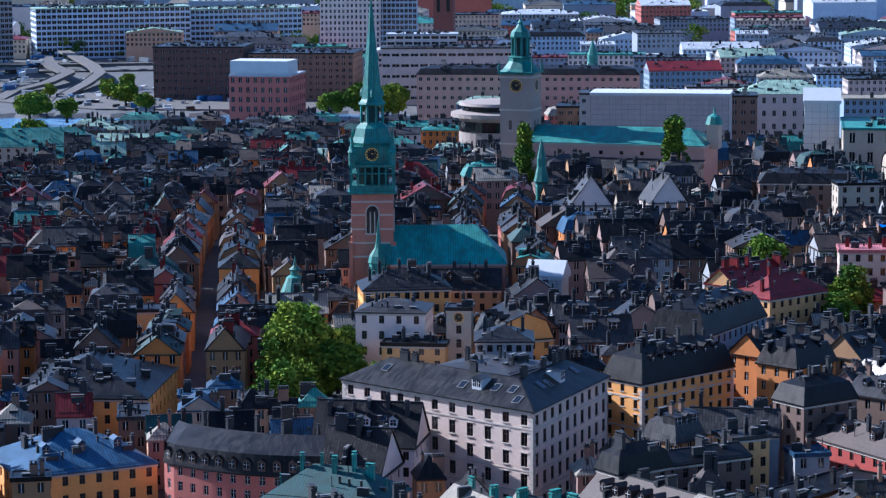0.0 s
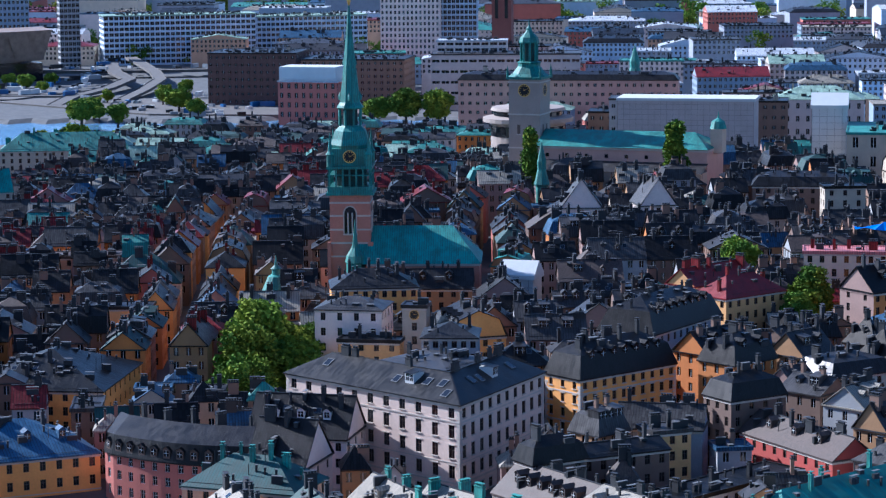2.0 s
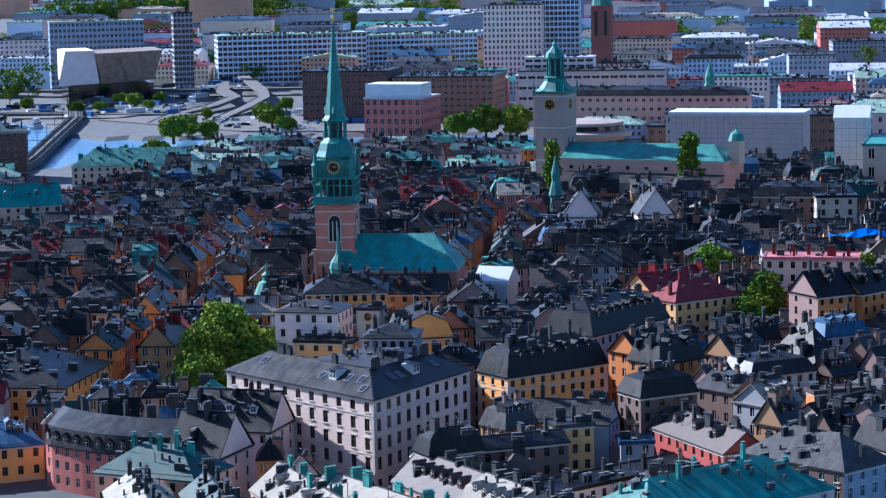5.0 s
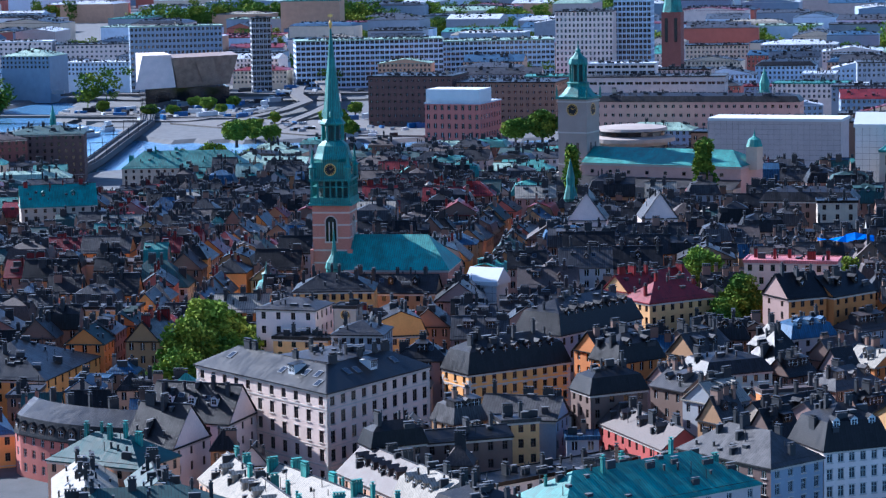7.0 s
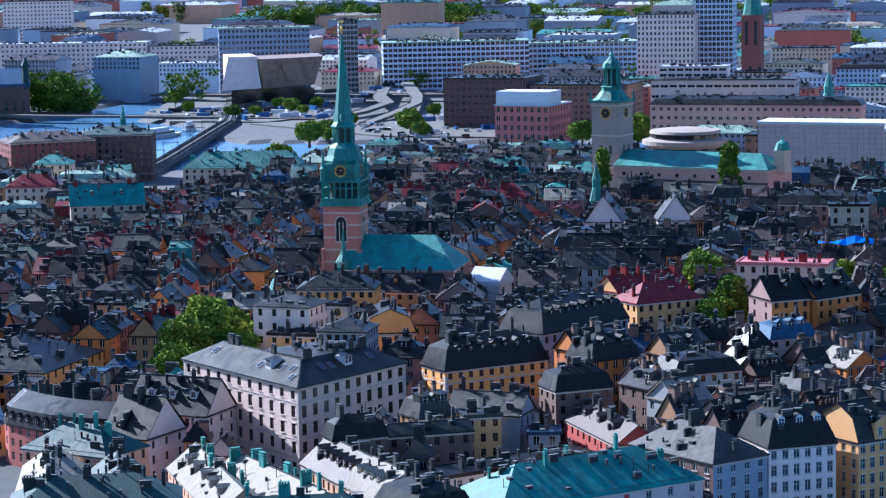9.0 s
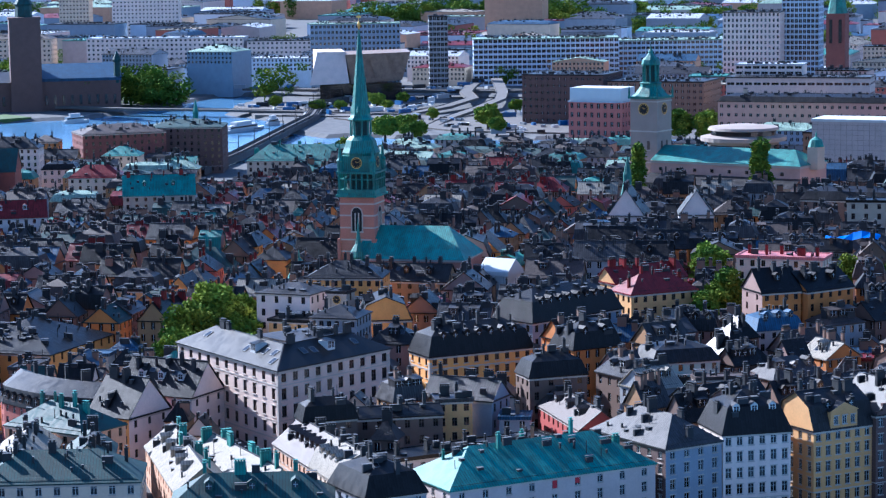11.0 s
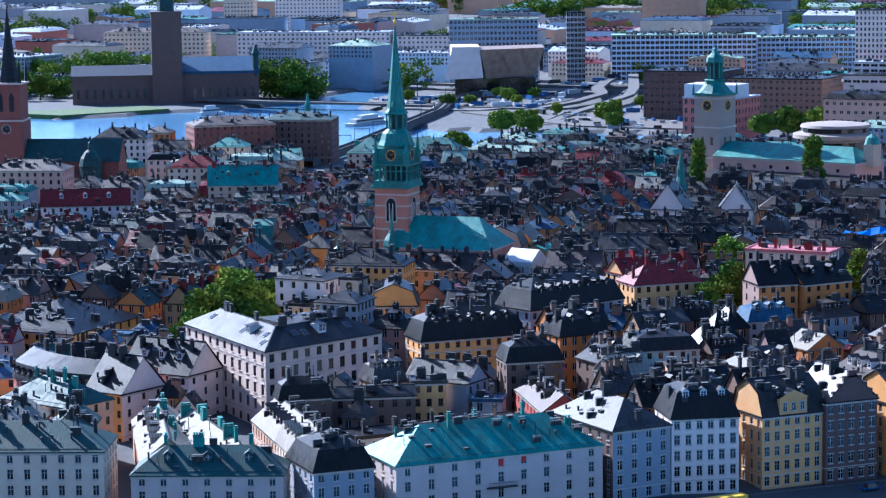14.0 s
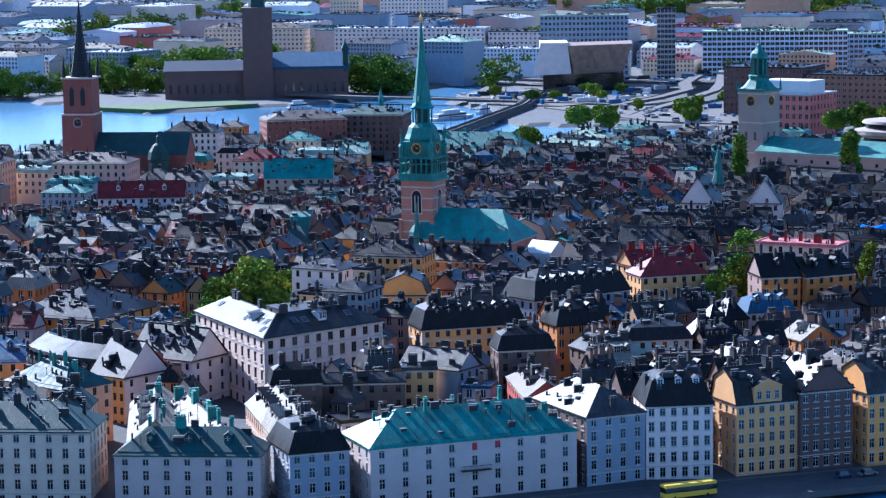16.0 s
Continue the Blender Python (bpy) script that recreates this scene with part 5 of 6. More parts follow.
house(108.0, 511.0, -8, 42, 24, 25.0, 4.0, "hip", "brick red", "brown tiled", cols=12, side=7, chimneys=5, label="large red brick building by the water", **IS)
house(150.0, 531.0, -30, 38, 26, 25.0, 3.5, "hip", "brick brown", "dark green copper", cols=11, side=7, chimneys=5, label="large dark brick building by the water", **IS)


# ---- across the water ----
def office(x, y, ang, w, d, top_z, wall, roof, label, base=3.0, floors=5, cols=12, side=6, H=2.0, kind="flat", win=(1.6, 1.6), name="office_building", category="building", chimneys=3):
    return house(x, y, ang, w, d, top_z, H, kind, wall, roof, base=base, floors=floors, cols=cols, side=side, win=win, chimneys=chimneys, tier=2, label=label, name=name,
                 group="buildings across the water", category=category, tone="pale", rng=random)


def wrapped(x, y, ang, w, d, z0, z1, label, peak=0.0):
    """A building under white scaffold sheeting, with its poles and planks."""
    reserve(x, y, ang, w, d)
    top = root("wrapped_building", x, y, z0, ang, label, "building")
    h = z1 - z0
    s = Shape()
    s.box(0, 0, -4, w, d, h - 1.2)
    part("sheeting", s, [FRAME_W if peak else WALL["pale grey"]], top, "grey-white scaffold sheeting")
    c = Shape()
    c.box(-0.5, -0.5, h - 1.2, w + 0.5, d + 0.5, h)
    if peak:
        c.poly([(-0.5, -0.5, h), (w + 0.5, -0.5, h), (w + 0.5, d / 2, h + peak), (-0.5, d / 2, h + peak)])
        c.poly([(w + 0.5, d + 0.5, h), (-0.5, d + 0.5, h), (-0.5, d / 2, h + peak), (w + 0.5, d / 2, h + peak)])
        for q in (-0.5, w + 0.5):
            c.poly([(q, -0.5, h), (q, d + 0.5, h), (q, d / 2, h + peak)])
    part("cover", c, [FRAME_W], top, "white sheeted roof cover")
    p = Shape()
    for k in range(int(w / 2.6) + 1):
        p.box(k * 2.6 - 0.03, -0.14, -3, k * 2.6 + 0.03, -0.08, h - 1.2)
    for k in range(int(d / 2.6) + 1):
        p.box(-0.14, k * 2.6 - 0.03, -3, -0.08, k * 2.6 + 0.03, h - 1.2)
    for k in range(1, int(h / 2.2)):
        p.box(-0.14, -0.14, k * 2.2, w, -0.07, k * 2.2 + 0.07)
        p.box(-0.14, 0, k * 2.2, -0.07, d, k * 2.2 + 0.07)
    part("scaffold", p, [PALE_METAL], top, kind="stuff")


wrapped(348.4, 241.8, -54, 57.5, 20, 6, 37.2, "long building wrapped in grey scaffold sheeting")
wrapped(22.0, -35.0, -60, 9, 8, 10, 26.4, "house roof wrapped in white sheeting", 3.4)
wrapped(266.5, 67.0, -52, 12, 11, 12, 49.0, "tower block wrapped in white scaffold sheeting", 4.0)
office(424.8, 571.9, -56, 33, 34, 23.5, "rose", "white sheet-metal", "pink brick palace with white attic storey", floors=4, cols=8, side=8, H=0.4, win=(1.8, 2.8))
w2 = Shape()
w2.box(0.6, 0.6, 20.8, 32.4, 20, 28.4)
part("attic", w2, [FRAME_W], [o for o in scene.objects if o.get("label", "").startswith("pink brick palace")][0], "white sheeted attic")
office(457.5, 679.4, -50, 52, 40, 32.5, "brick brown", "dark grey sheet-metal", "large dark brick office block", floors=7, cols=14, side=10)
office(492.0, 636.0, -50, 60, 40, 29.0, "brown", "dark grey sheet-metal", "brown brick office block with even windows", floors=7, cols=16, side=10)
office(434.0, 437.0, -50, 110, 16, 30.5, "pink", "dark grey sheet-metal", "long pink ministry with dark roof", floors=6, cols=28, side=4, H=4, kind="mansard")
office(530.0, 566.0, -45, 84, 26, 33.0, "pale grey", "grey sheet-metal", "long white office block with ribbon windows", floors=5, cols=16, side=5, win=(4.2, 1.5))
office(545.0, 578.0, -45, 40, 18, 39.5, "white", "white sheet-metal", "white set-back office storey", base=33, floors=2, cols=8, side=4, win=(4.0, 1.5), chimneys=0)
office(480.4, 270.2, -50, 42, 26, 27.0, "pale grey", "pale green copper", "pale stone palace with green copper roof", floors=4, cols=9, side=6, H=5.5, kind="hip", win=(1.5, 2.6))
office(250.0, 38.0, -52, 95, 40, 42.0, "sand", "green copper", "vast stone royal palace block with flat roof", base=10, floors=5, cols=16, side=8, win=(1.8, 3.4), H=0.5)
office(372.0, 270.0, -50, 46, 20, 33.5, "grey", "grey sheet-metal", "grey office with roof terraces", floors=6, cols=12, side=5)
office(420.0, 262.0, -50, 40, 20, 30.0, "brown", "dark grey sheet-metal", "brown stone office with dark roof", floors=6, cols=10, side=5)
# bluish hotel facade; its wall colour also carries some distance haze
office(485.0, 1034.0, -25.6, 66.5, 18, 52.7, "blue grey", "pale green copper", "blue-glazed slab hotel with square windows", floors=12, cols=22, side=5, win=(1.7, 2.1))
office(566.0, 999.0, -25.6, 14, 14, 57.0, "grey", "black sheet-metal", "dark glazed tower block beside hotel", floors=14, cols=5, side=5, win=(2.2, 2.6), chimneys=0)
office(692.7, 801.7, -45, 40, 25, 61.0, "white", "grey sheet-metal", "white latticed high-rise hotel", floors=15, cols=14, side=9, win=(1.3, 2.2), chimneys=1)
# these three glass fronts are whitened: haze is put into the wall colour
office(735.0, 790.0, -45, 26, 24, 78.0, "cool white", "grey sheet-metal", "tall glass high-rise paled for haze", floors=20, cols=9, side=9, win=(2.2, 2.6), chimneys=0)
office(610.0, 1010.0, -28, 110, 30, 38.0, "cool white", "pale green copper", "long teal glass office building paled for haze", floors=9, cols=30, side=8, win=(2.9, 2.4))
office(720.0, 985.0, -28, 90, 36, 34.0, "cool white", "pale green copper", "pale green glass office building whitened for haze", floors=8, cols=26, side=9, win=(2.6, 2.2))
office(410.0, 1300.0, -34, 130, 22, 36.0, "white", "white sheet-metal", "long white apartment slab with balconies", floors=9, cols=34, side=5)
office(520.0, 1225.0, -34, 60, 20, 33.0, "white", "grey sheet-metal", "white apartment slab with flat roof", floors=8, cols=16, side=5)
office(330.0, 1420.0, -34, 90, 22, 34.0, "cream", "brown tiled", "cream apartment block with brown roof", floors=8, cols=24, side=5, H=4, kind="hip")
office(640.0, 1830.0, -30, 70, 20, 55.0, "white", "grey sheet-metal", "white high-rise apartment slab", floors=13, cols=18, side=5)
office(600.0, 1880.0, -30, 32, 24, 52.0, "cream", "brown tiled", "cream high-rise with angled roof", floors=12, cols=9, side=6)


def congress_hall():
    x, y = 456.0, 946.0
    reserve(x, y, -22, 68, 44)
    top = root("congress_hall", x, y, 4, -22, "bronze-clad congress hall with leaning facets and white end", "hall")
    s = Shape()
    a = [(16, -2, 10), (52, -2, 12), (54, 40, 12), (14, 40, 10)]
    b = [(12, -8, 31), (58, -6, 32), (60, 42, 32), (12, 42, 31)]
    for k in range(4):
        s.poly([a[k], a[(k + 1) % 4], b[(k + 1) % 4], b[k]])
    s.poly(b)
    s.poly([(28, -8.2, 29), (40, -8.9, 31), (46, -4.5, 12), (34, -4.0, 12)])
    part("hall", s, [BRONZE], top, "bronze metal cladding")
    w = Shape()
    w.box(-8, -4, 12, 12, 38, 33)
    w.poly([(-14, -10, 10), (14, -9, 11), (12, -4.2, 30), (-8, -4.2, 32)])
    part("white_end", w, [WALL["white"]], top, "white angled end")
    g = Shape()
    g.box(-6, 0, -4, 52, 38, 10)
    part("base", g, [GLASS], top, "dark glass ground storey")


BRONZE = mat("bronze cladding", (0.34, 0.24, 0.17), 0.5, 0.2, var=0.5)
congress_hall()


def disc_house():
    x, y = 356.0, 304.5
    reserve(x - 19, y - 19, 0, 38, 38)
    top = root("round_building", x, y, 3, 0, "round parliament wing with stacked pale discs", "building")
    s = Shape()
    s.frustum((0, 0), 32, [(-4, 16.5), (20, 16.5), (20.2, 20), (22.0, 20), (22.8, 15), (25, 14.6), (25.2, 16.6), (26.4, 16), (27.4, 7)], 0)
    part("stacked_roof", s, [WALL["stone"]], top)
    d = Shape()
    d.frustum((0, 0), 32, [(22.9, 15.2), (24.8, 15.2)], 0, 0, False)
    d.frustum((0, 0), 32, [(14, 16.7), (18.5, 16.7)], 0, 0, False)
    part("window_band", d, [GLASS], top, kind="stuff")


disc_house()
office(381.0, 292.0, -50, 40, 18, 26.0, "brown", "black sheet-metal", "dark bronze office with stepped black roof", floors=5, cols=10, side=4)


def brick_church():
    x, y = 733.0, 724.0
    reserve(x - 10, y - 10, -50, 50, 22)
    top = root("parish_church", x, y, 3, -50, "red brick church tower with green spire", "church")
    s = Shape()
    s.box(-6.5, -6.5, -4, 6.5, 6.5, 58)
    part("tower", s, [WALL["brick red"]], top)
    for off in (-3.2, 3.2):
        for an, dx, dy in ((0, off, -6.5), (-90, -6.5, off)):
            w = Shape()
            w.box(-1.1, -0.15, 0, 1.1, 0.1, 16)
            ob = part("window", w, [GLASS], top)
            ob.matrix_local = Matrix.Translation((dx, dy, 38)) @ Matrix.Rotation(radians(an), 4, "Z")
    c = Shape()
    c.frustum((0, 0), 8, [(58, 7), (64, 5.8), (100, 0.1)], 0)
    part("spire", c, [COPPER], top)


brick_church()


def small_copper_tower(x, y, z0, z1, r, label):
    top = root("copper_turret", x, y, z0, 0, label, "turret")
    s = Shape()
    h = z1 - z0
    s.frustum((0, 0), 8, [(-3, r), (h * 0.55, r * 0.95), (h * 0.58, r * 1.25), (h * 0.72, r * 0.7), (h * 0.8, r * 0.75), (h, 0.05)], 0)
    part("turret", s, [COPPER], top)


small_copper_tower(527.0, 404.0, 3, 45.0, 3.6, "green copper church turret above roofs")
small_copper_tower(181.0, 541.0, 2, 38.0, 2.2, "leaning green copper stair turret by water")
small_copper_tower(143.7, 75.5, 12, 44.5, 2.0, "slim black-green ridge turret above roofs")


# ---- the rest of the old town: blocks of narrow houses, street by street ----
ISLAND = [(-215, -200), (95, -222), (222, -120), (300, 10), (300, 150), (262, 300), (185, 385), (60, 300), (-110, 262), (-150, 100), (-190, -60)]
RW = ["black sheet-metal"] * 5 + ["dark grey sheet-metal"] * 6 + ["grey sheet-metal"] * 8 + ["pale zinc"] * 2 + ["brown tiled"] * 3 + ["dull red sheet-metal"] * 3 + ["dark green copper"] * 2 + ["green copper"] + ["blue-grey sheet-metal"] * 3
WW = ["dull ochre", "dull ochre", "umber", "sand", "dull pink", "umber", "brown", "grey", "umber", "brown", "dull pink", "peach", "grey", "orange", "umber"]
KW = ["gable_u"] * 6 + ["gable_v", "hip", "mansard", "mansard", "gambrel_u"]
TREES = [(-69.0, -52.0, 8.5, 26, 15, 1, 0), (-80, -62, 8, 23, 14, 2, 2), (-52, -34, 9, 17, 13, 3, 1), (-60, -52, 8.5, 18, 13, 21, 2), (-86, -70, 8, 17, 12, 22, 2), (-88, -82, 7, 10, 8, 23, 2), (-70, -78, 8, 15, 12, 29, 0), (-66, -62, 8, 17, 13, 30, 0), (-90, -66, 8, 13, 10, 31, 0), (-50, -46, 9, 16, 11, 32, 1),
         (54.6, -111.7, 10, 25, 13, 4, 1), (44, -116, 10, 20, 9, 24, 1), (82, -63, 11, 24, 13, 5, 1), (92, -80, 11, 20, 9, 25, 1), (105, -98, 11, 22, 10, 26, 2), (-34, -106, 9, 14, 9, 27, 0), (118, -104, 11, 22, 10, 28, 1)]
for tx, ty, tb, th, tw, ts, tl in TREES:
    reserve(tx - tw * 0.36, ty - tw * 0.36, 0, tw * 0.72, tw * 0.72)
rng = random.Random(11)
count = 0


def town_eave(mx, my):
    """The usual eave height at a place in the old town."""
    far_in = min(1.0, max(0.0, (my + 60) / 90))
    return ground_z(mx, my) + lerp(14.6, 11.0 + 4.5 * min(1.0, max(0.0, (mx + 60) / 180)) - (1.5 if my > 120 else 0), far_in) + 1.6 * math.sin(mx * 0.031 + my * 0.023)


LANES = [[(-104, -56), (-80, -30), (-45, 10), (5, 70), (57, 132), (100, 178)], [(-22, -64), (4, -34), (46, -6), (92, 48), (140, 92)], [(-66, -22), (-34, 26), (-8, 62)]]
LANE_WALLS = ["orange", "dull ochre", "umber", "dull pink", "ochre", "rose", "dull ochre"]
for lane in LANES:
    for p, q in zip(lane, lane[1:]):
        p, q = Vector(p), Vector(q)
        t, ln = (q - p).normalized(), (q - p).length
        n = Vector((-t.y, t.x))
        turn = math.degrees(math.atan2(t.y, t.x))
        o = p - n * 2.4
        spot = free(o.x, o.y, turn, ln, 4.8, -1.0)
        if spot:
            reserve(o.x, o.y, turn, ln, 4.8)
        for sgn in (1, -1):
            i = 0.4
            while i < ln - 6:
                w = min(rng.uniform(8.5, 14.5), ln - i)
                d = rng.uniform(8.5, 11)
                o = p + t * i + n * 2.9 if sgn > 0 else p + t * (i + w - 0.2) - n * 2.9
                i += w
                m = o + (t * w / 2 + n * d / 2) * sgn
                an = turn if sgn > 0 else turn + 180
                if not inside(m.x, m.y, ISLAND) or (-98 < m.x < -56 and -100 < m.y < -42) or not free(o.x, o.y, an, w - 0.2, d, 0.2):
                    continue
                house(o.x, o.y, an, w - 0.2, d, town_eave(m.x, m.y) + rng.uniform(-2.2, 0.2), rng.uniform(2.8, 5.2), rng.choice(("gable_u", "gable_u", "gambrel_u", "hip")), rng.choice(LANE_WALLS), rng.choice(RW),
                      base=ground_z(m.x, m.y), chimneys=rng.choice((2, 3)), dormers=rng.choice((0, 1, 2)), sky=rng.choice((0, 1)), tone=rng.choice(("dark", "dark", "brown", "red")), tier=2 if m.y < 8 else 4, rng=rng)
for block, (turn, lo, hi) in enumerate(((2, -222, -120), (-38, -135, 400))):
    a = radians(turn)
    c, s = math.cos(a), math.sin(a)
    for j in range(-40, 44):
        off = j * 11.4 + (j // 2) * 2.4
        i = -480.0
        while i < 480:
            w = rng.uniform(9.5, 16.5)
            if rng.random() < 0.14:
                i += 3.6
            x, y = c * i - s * off, s * i + c * off
            i += w
            mx, my = x + c * w / 2 - s * 6, y + s * w / 2 + c * 6
            if not (lo < my < hi) or not inside(mx, my, ISLAND) or (-78 < mx < -16 and -160 < my < -134) or (-98 < mx < -56 and -100 < my < -42) or (mx < -84 and -118 < my < -34) or (mx < -72 and my < -112) or (mx < -112 and my < -72):
                continue
            d = rng.uniform(10.2, 11.3)
            if my > 60 and rng.random() < 0.05:
                continue
            ok = free(x, y, turn, w - 0.2, d)
            if not ok:
                w, d = w * 0.62, d * 0.75
                ok = free(x, y, turn, w, d)
            if not ok:
                continue
            kind = rng.choice(KW)
            g = ground_z(mx, my)
            near = my < 20
            e = town_eave(mx, my) + rng.uniform(-0.7, 0.7) - (2.0 if my < -150 else 0)
            H = rng.uniform(3.0, 5.8) if not kind.startswith(("mans", "gamb")) else rng.uniform(4.4, 6.4)
            e += 1.0
            e -= 0.9
            roof, wall = rng.choice(RW if my > 0 else RW[:24]), rng.choice(WW)
            if -68 < mx < -34 and -174 < my < -142:
                roof, kind = "dark grey sheet-metal", "hip"
            if my > 250:
                roof = rng.choice(RW + ["green copper", "pale green copper", "grey sheet-metal", "grey sheet-metal"])
            house(x, y, turn + rng.uniform(-2, 2), w - 0.25, d, e, H, kind, wall, roof, base=g, chimneys=rng.choice((2, 3, 3, 4)), dormers=rng.choice((0, 1, 2, 3)) if near else rng.choice((0, 0, 1, 2)),
                  sky=rng.choice((0, 0, 1, 2)), tone="red" if roof.startswith("dull") else rng.choice(("dark", "dark", "dark", "dark", "brown")), tier=2 if my < 8 else 4, rng=rng)
            count += 1
# small back houses and sheds in the gaps of the blocks
for j in range(-62, 64):
    for i in range(-66, 66):
        a = radians(-38)
        x, y = math.cos(a) * i * 6.1 - math.sin(a) * j * 6.1, math.sin(a) * i * 6.1 + math.cos(a) * j * 6.1
        if not inside(x, y, ISLAND) or (-78 < x < -16 and -160 < y < -134) or (-98 < x < -56 and -100 < y < -42) or (x < -95 and y < -160) or (x < -122 and y < -98) or (-113 < x < -94 and -166 < y < -98) or y < -205:
            continue
        w, d = rng.uniform(5.2, 8.6), rng.uniform(5.0, 8.0)
        if rng.random() < 0.08 or not free(x, y, -38, w, d, 0.15):
            continue
        g = ground_z(x, y)
        house(x, y, -38 + rng.uniform(-4, 4), w, d, g + (12.6 if y < -40 else 9.8 + 3.5 * min(1.0, max(0.0, (x + 60) / 180))) + rng.uniform(-1.5, 1.2) - (3.0 if y < -150 or x < -72 and y < -60 else 0), rng.uniform(1.6, 4.2), rng.choice(("gable_u", "gable_v", "hip", "flat")), rng.choice(WW), rng.choice(RW),
              base=g, chimneys=rng.choice((1, 2, 2)), tone=rng.choice(("dark", "dark", "brown")), tier=4, rng=rng)
print("old town houses", count)

# the low green-roofed quarter towards the parliament, and the islet
for poly, turn, drop in (([(232, 300), (330, 225), (420, 300), (402, 420), (300, 520), (238, 470)], -48, 4.5), ([(-118, 330), (60, 322), (186, 530), (60, 552), (-60, 512)], -29, 2.0)):
    c, s = math.cos(radians(turn)), math.sin(radians(turn))
    for j in range(-60, 60):
        i = -700.0
        while i < 700:
            w = rng.uniform(13, 24)
            x, y = c * i - s * j * 15.5, s * i + c * j * 15.5
            i += w + (4 if rng.random() < 0.2 else 0)
            if not inside(x + c * w / 2, y + s * w / 2 + 5, poly) or not free(x, y, turn, w - 0.3, 13, 1.0):
                continue
            g = ground_z(x, y)
            roof = rng.choice(["green copper", "pale green copper", "dark green copper", "grey sheet-metal", "dark grey sheet-metal", "grey sheet-metal", "brown tiled"])
            house(x, y, turn, w - 0.3, 13, g + rng.uniform(12.5, 16.5) - drop, rng.uniform(2.0, 4.5), rng.choice(("hip", "gable_u", "mansard")), rng.choice(WW + ["white", "cream"]), roof, base=g,
                  chimneys=3, tier=4, rng=rng)

for tx, ty, tb, th, tw, ts, tl in TREES:
    tree(tx, ty, tb, th, tw, ts, "broad leafy street tree in full summer green", leaf=tl, group="trees among the houses")
tree(168.7, 107.0, 14, 31, 7.0, 6, "tall slim poplar beside the cathedral", tall=True, leaf=1, name="poplar")
tree(188.1, 59.0, 14, 34, 9.0, 7, "tall slim poplar beside the cathedral", tall=True, leaf=1, name="poplar")
for k, (tx, ty, th, tw) in enumerate([(419, 655, 15, 16), (430, 668, 13, 13), (335, 627, 15, 18), (348, 612, 13, 13), (250, 505, 14, 18), (238, 516, 12, 13), (262, 492, 11, 12), (484, 676, 13, 13), (492, 664, 12, 10),
                                      (385, 690, 10, 10), (400, 850, 9, 12), (415, 845, 8, 10), (445, 835, 8, 9), (445, 490, 22, 20), (456, 478, 22, 18), (436, 502, 18, 15), (100, 508, 14, 14),
                                      (355, 640, 9, 9), (465, 905, 8, 11), (-60, 262, 8, 9), (-48, 256, 7, 8), (75, 542, 12, 12), (405, 620, 11, 12), (440, 700, 11, 11), (470, 740, 10, 10), (500, 760, 10, 11), (425, 735, 9, 9), (455, 870, 10, 12), (480, 880, 9, 11), (395, 905, 9, 10), (365, 660, 12, 14), (512, 700, 12, 12), (232, 1082, 22, 14), (180, 1075, 20, 13), (165, 1080, 20, 13)]):
    tree(tx, ty, 2 if ty > 250 else 6, th, tw, 40 + k, "leafy green tree on the open quay", leaf=k % 3, group="trees by the water")


def wood(name, x0, y0, x1, y1, n, size, seed, label):
    """A far stand of trees: many leaf clumps on stems."""
    r = random.Random(seed)
    c = Shape()
    for k in range(n):
        f = r.random()
        x, y = lerp(x0, x1, f) + r.gauss(0, size * 1.2), lerp(y0, y1, f) + r.gauss(0, size * 1.2)
        if is_water(x, y):
            continue
        g, h = ground_z(x, y), size * r.uniform(0.8, 1.5)
        for q in range(11):
            pos = (x + r.gauss(0, size * 0.25), y + r.gauss(0, size * 0.25), g + h * r.uniform(0.2, 1.0))
            sc, mi, bs = size * r.uniform(0.22, 0.38), r.choice((0, 1, 1, 2)), leaf_clump_mesh(None, 1.0, r.randrange(6))
            for f4 in bs.f[::2]:
                c.poly([(pos[0] + bs.v[i][0] * sc, pos[1] + bs.v[i][1] * sc, pos[2] + bs.v[i][2] * sc) for i in f4], mi)
        c.frustum((x, y), 5, [(g - 1, 0.4), (g + h * 0.6, 0.2)], 1)
    ob = new(name, c.data(name, LEAF))
    tagged(ob, label, "trees", kind="stuff")


wood("park_trees", 330, 1010, 400, 985, 30, 17, 3, "dense green park trees beyond the water")
wood("shore_trees", 60, 1100, 250, 1110, 40, 13, 4, "row of green trees along the far shore")
wood("hill_trees", 180, 1180, 330, 1240, 40, 16, 5, "green wooded slope behind the hall")
wood("distant_trees", 950, 1850, 1150, 1750, 50, 22, 6, "distant green park among city blocks")
wood("distant_trees", 1050, 1150, 1300, 900, 26, 16, 8, "distant green trees among city blocks")
wood("far_trees", 300, 1700, 700, 2300, 60, 20, 9, "distant green trees among far houses")


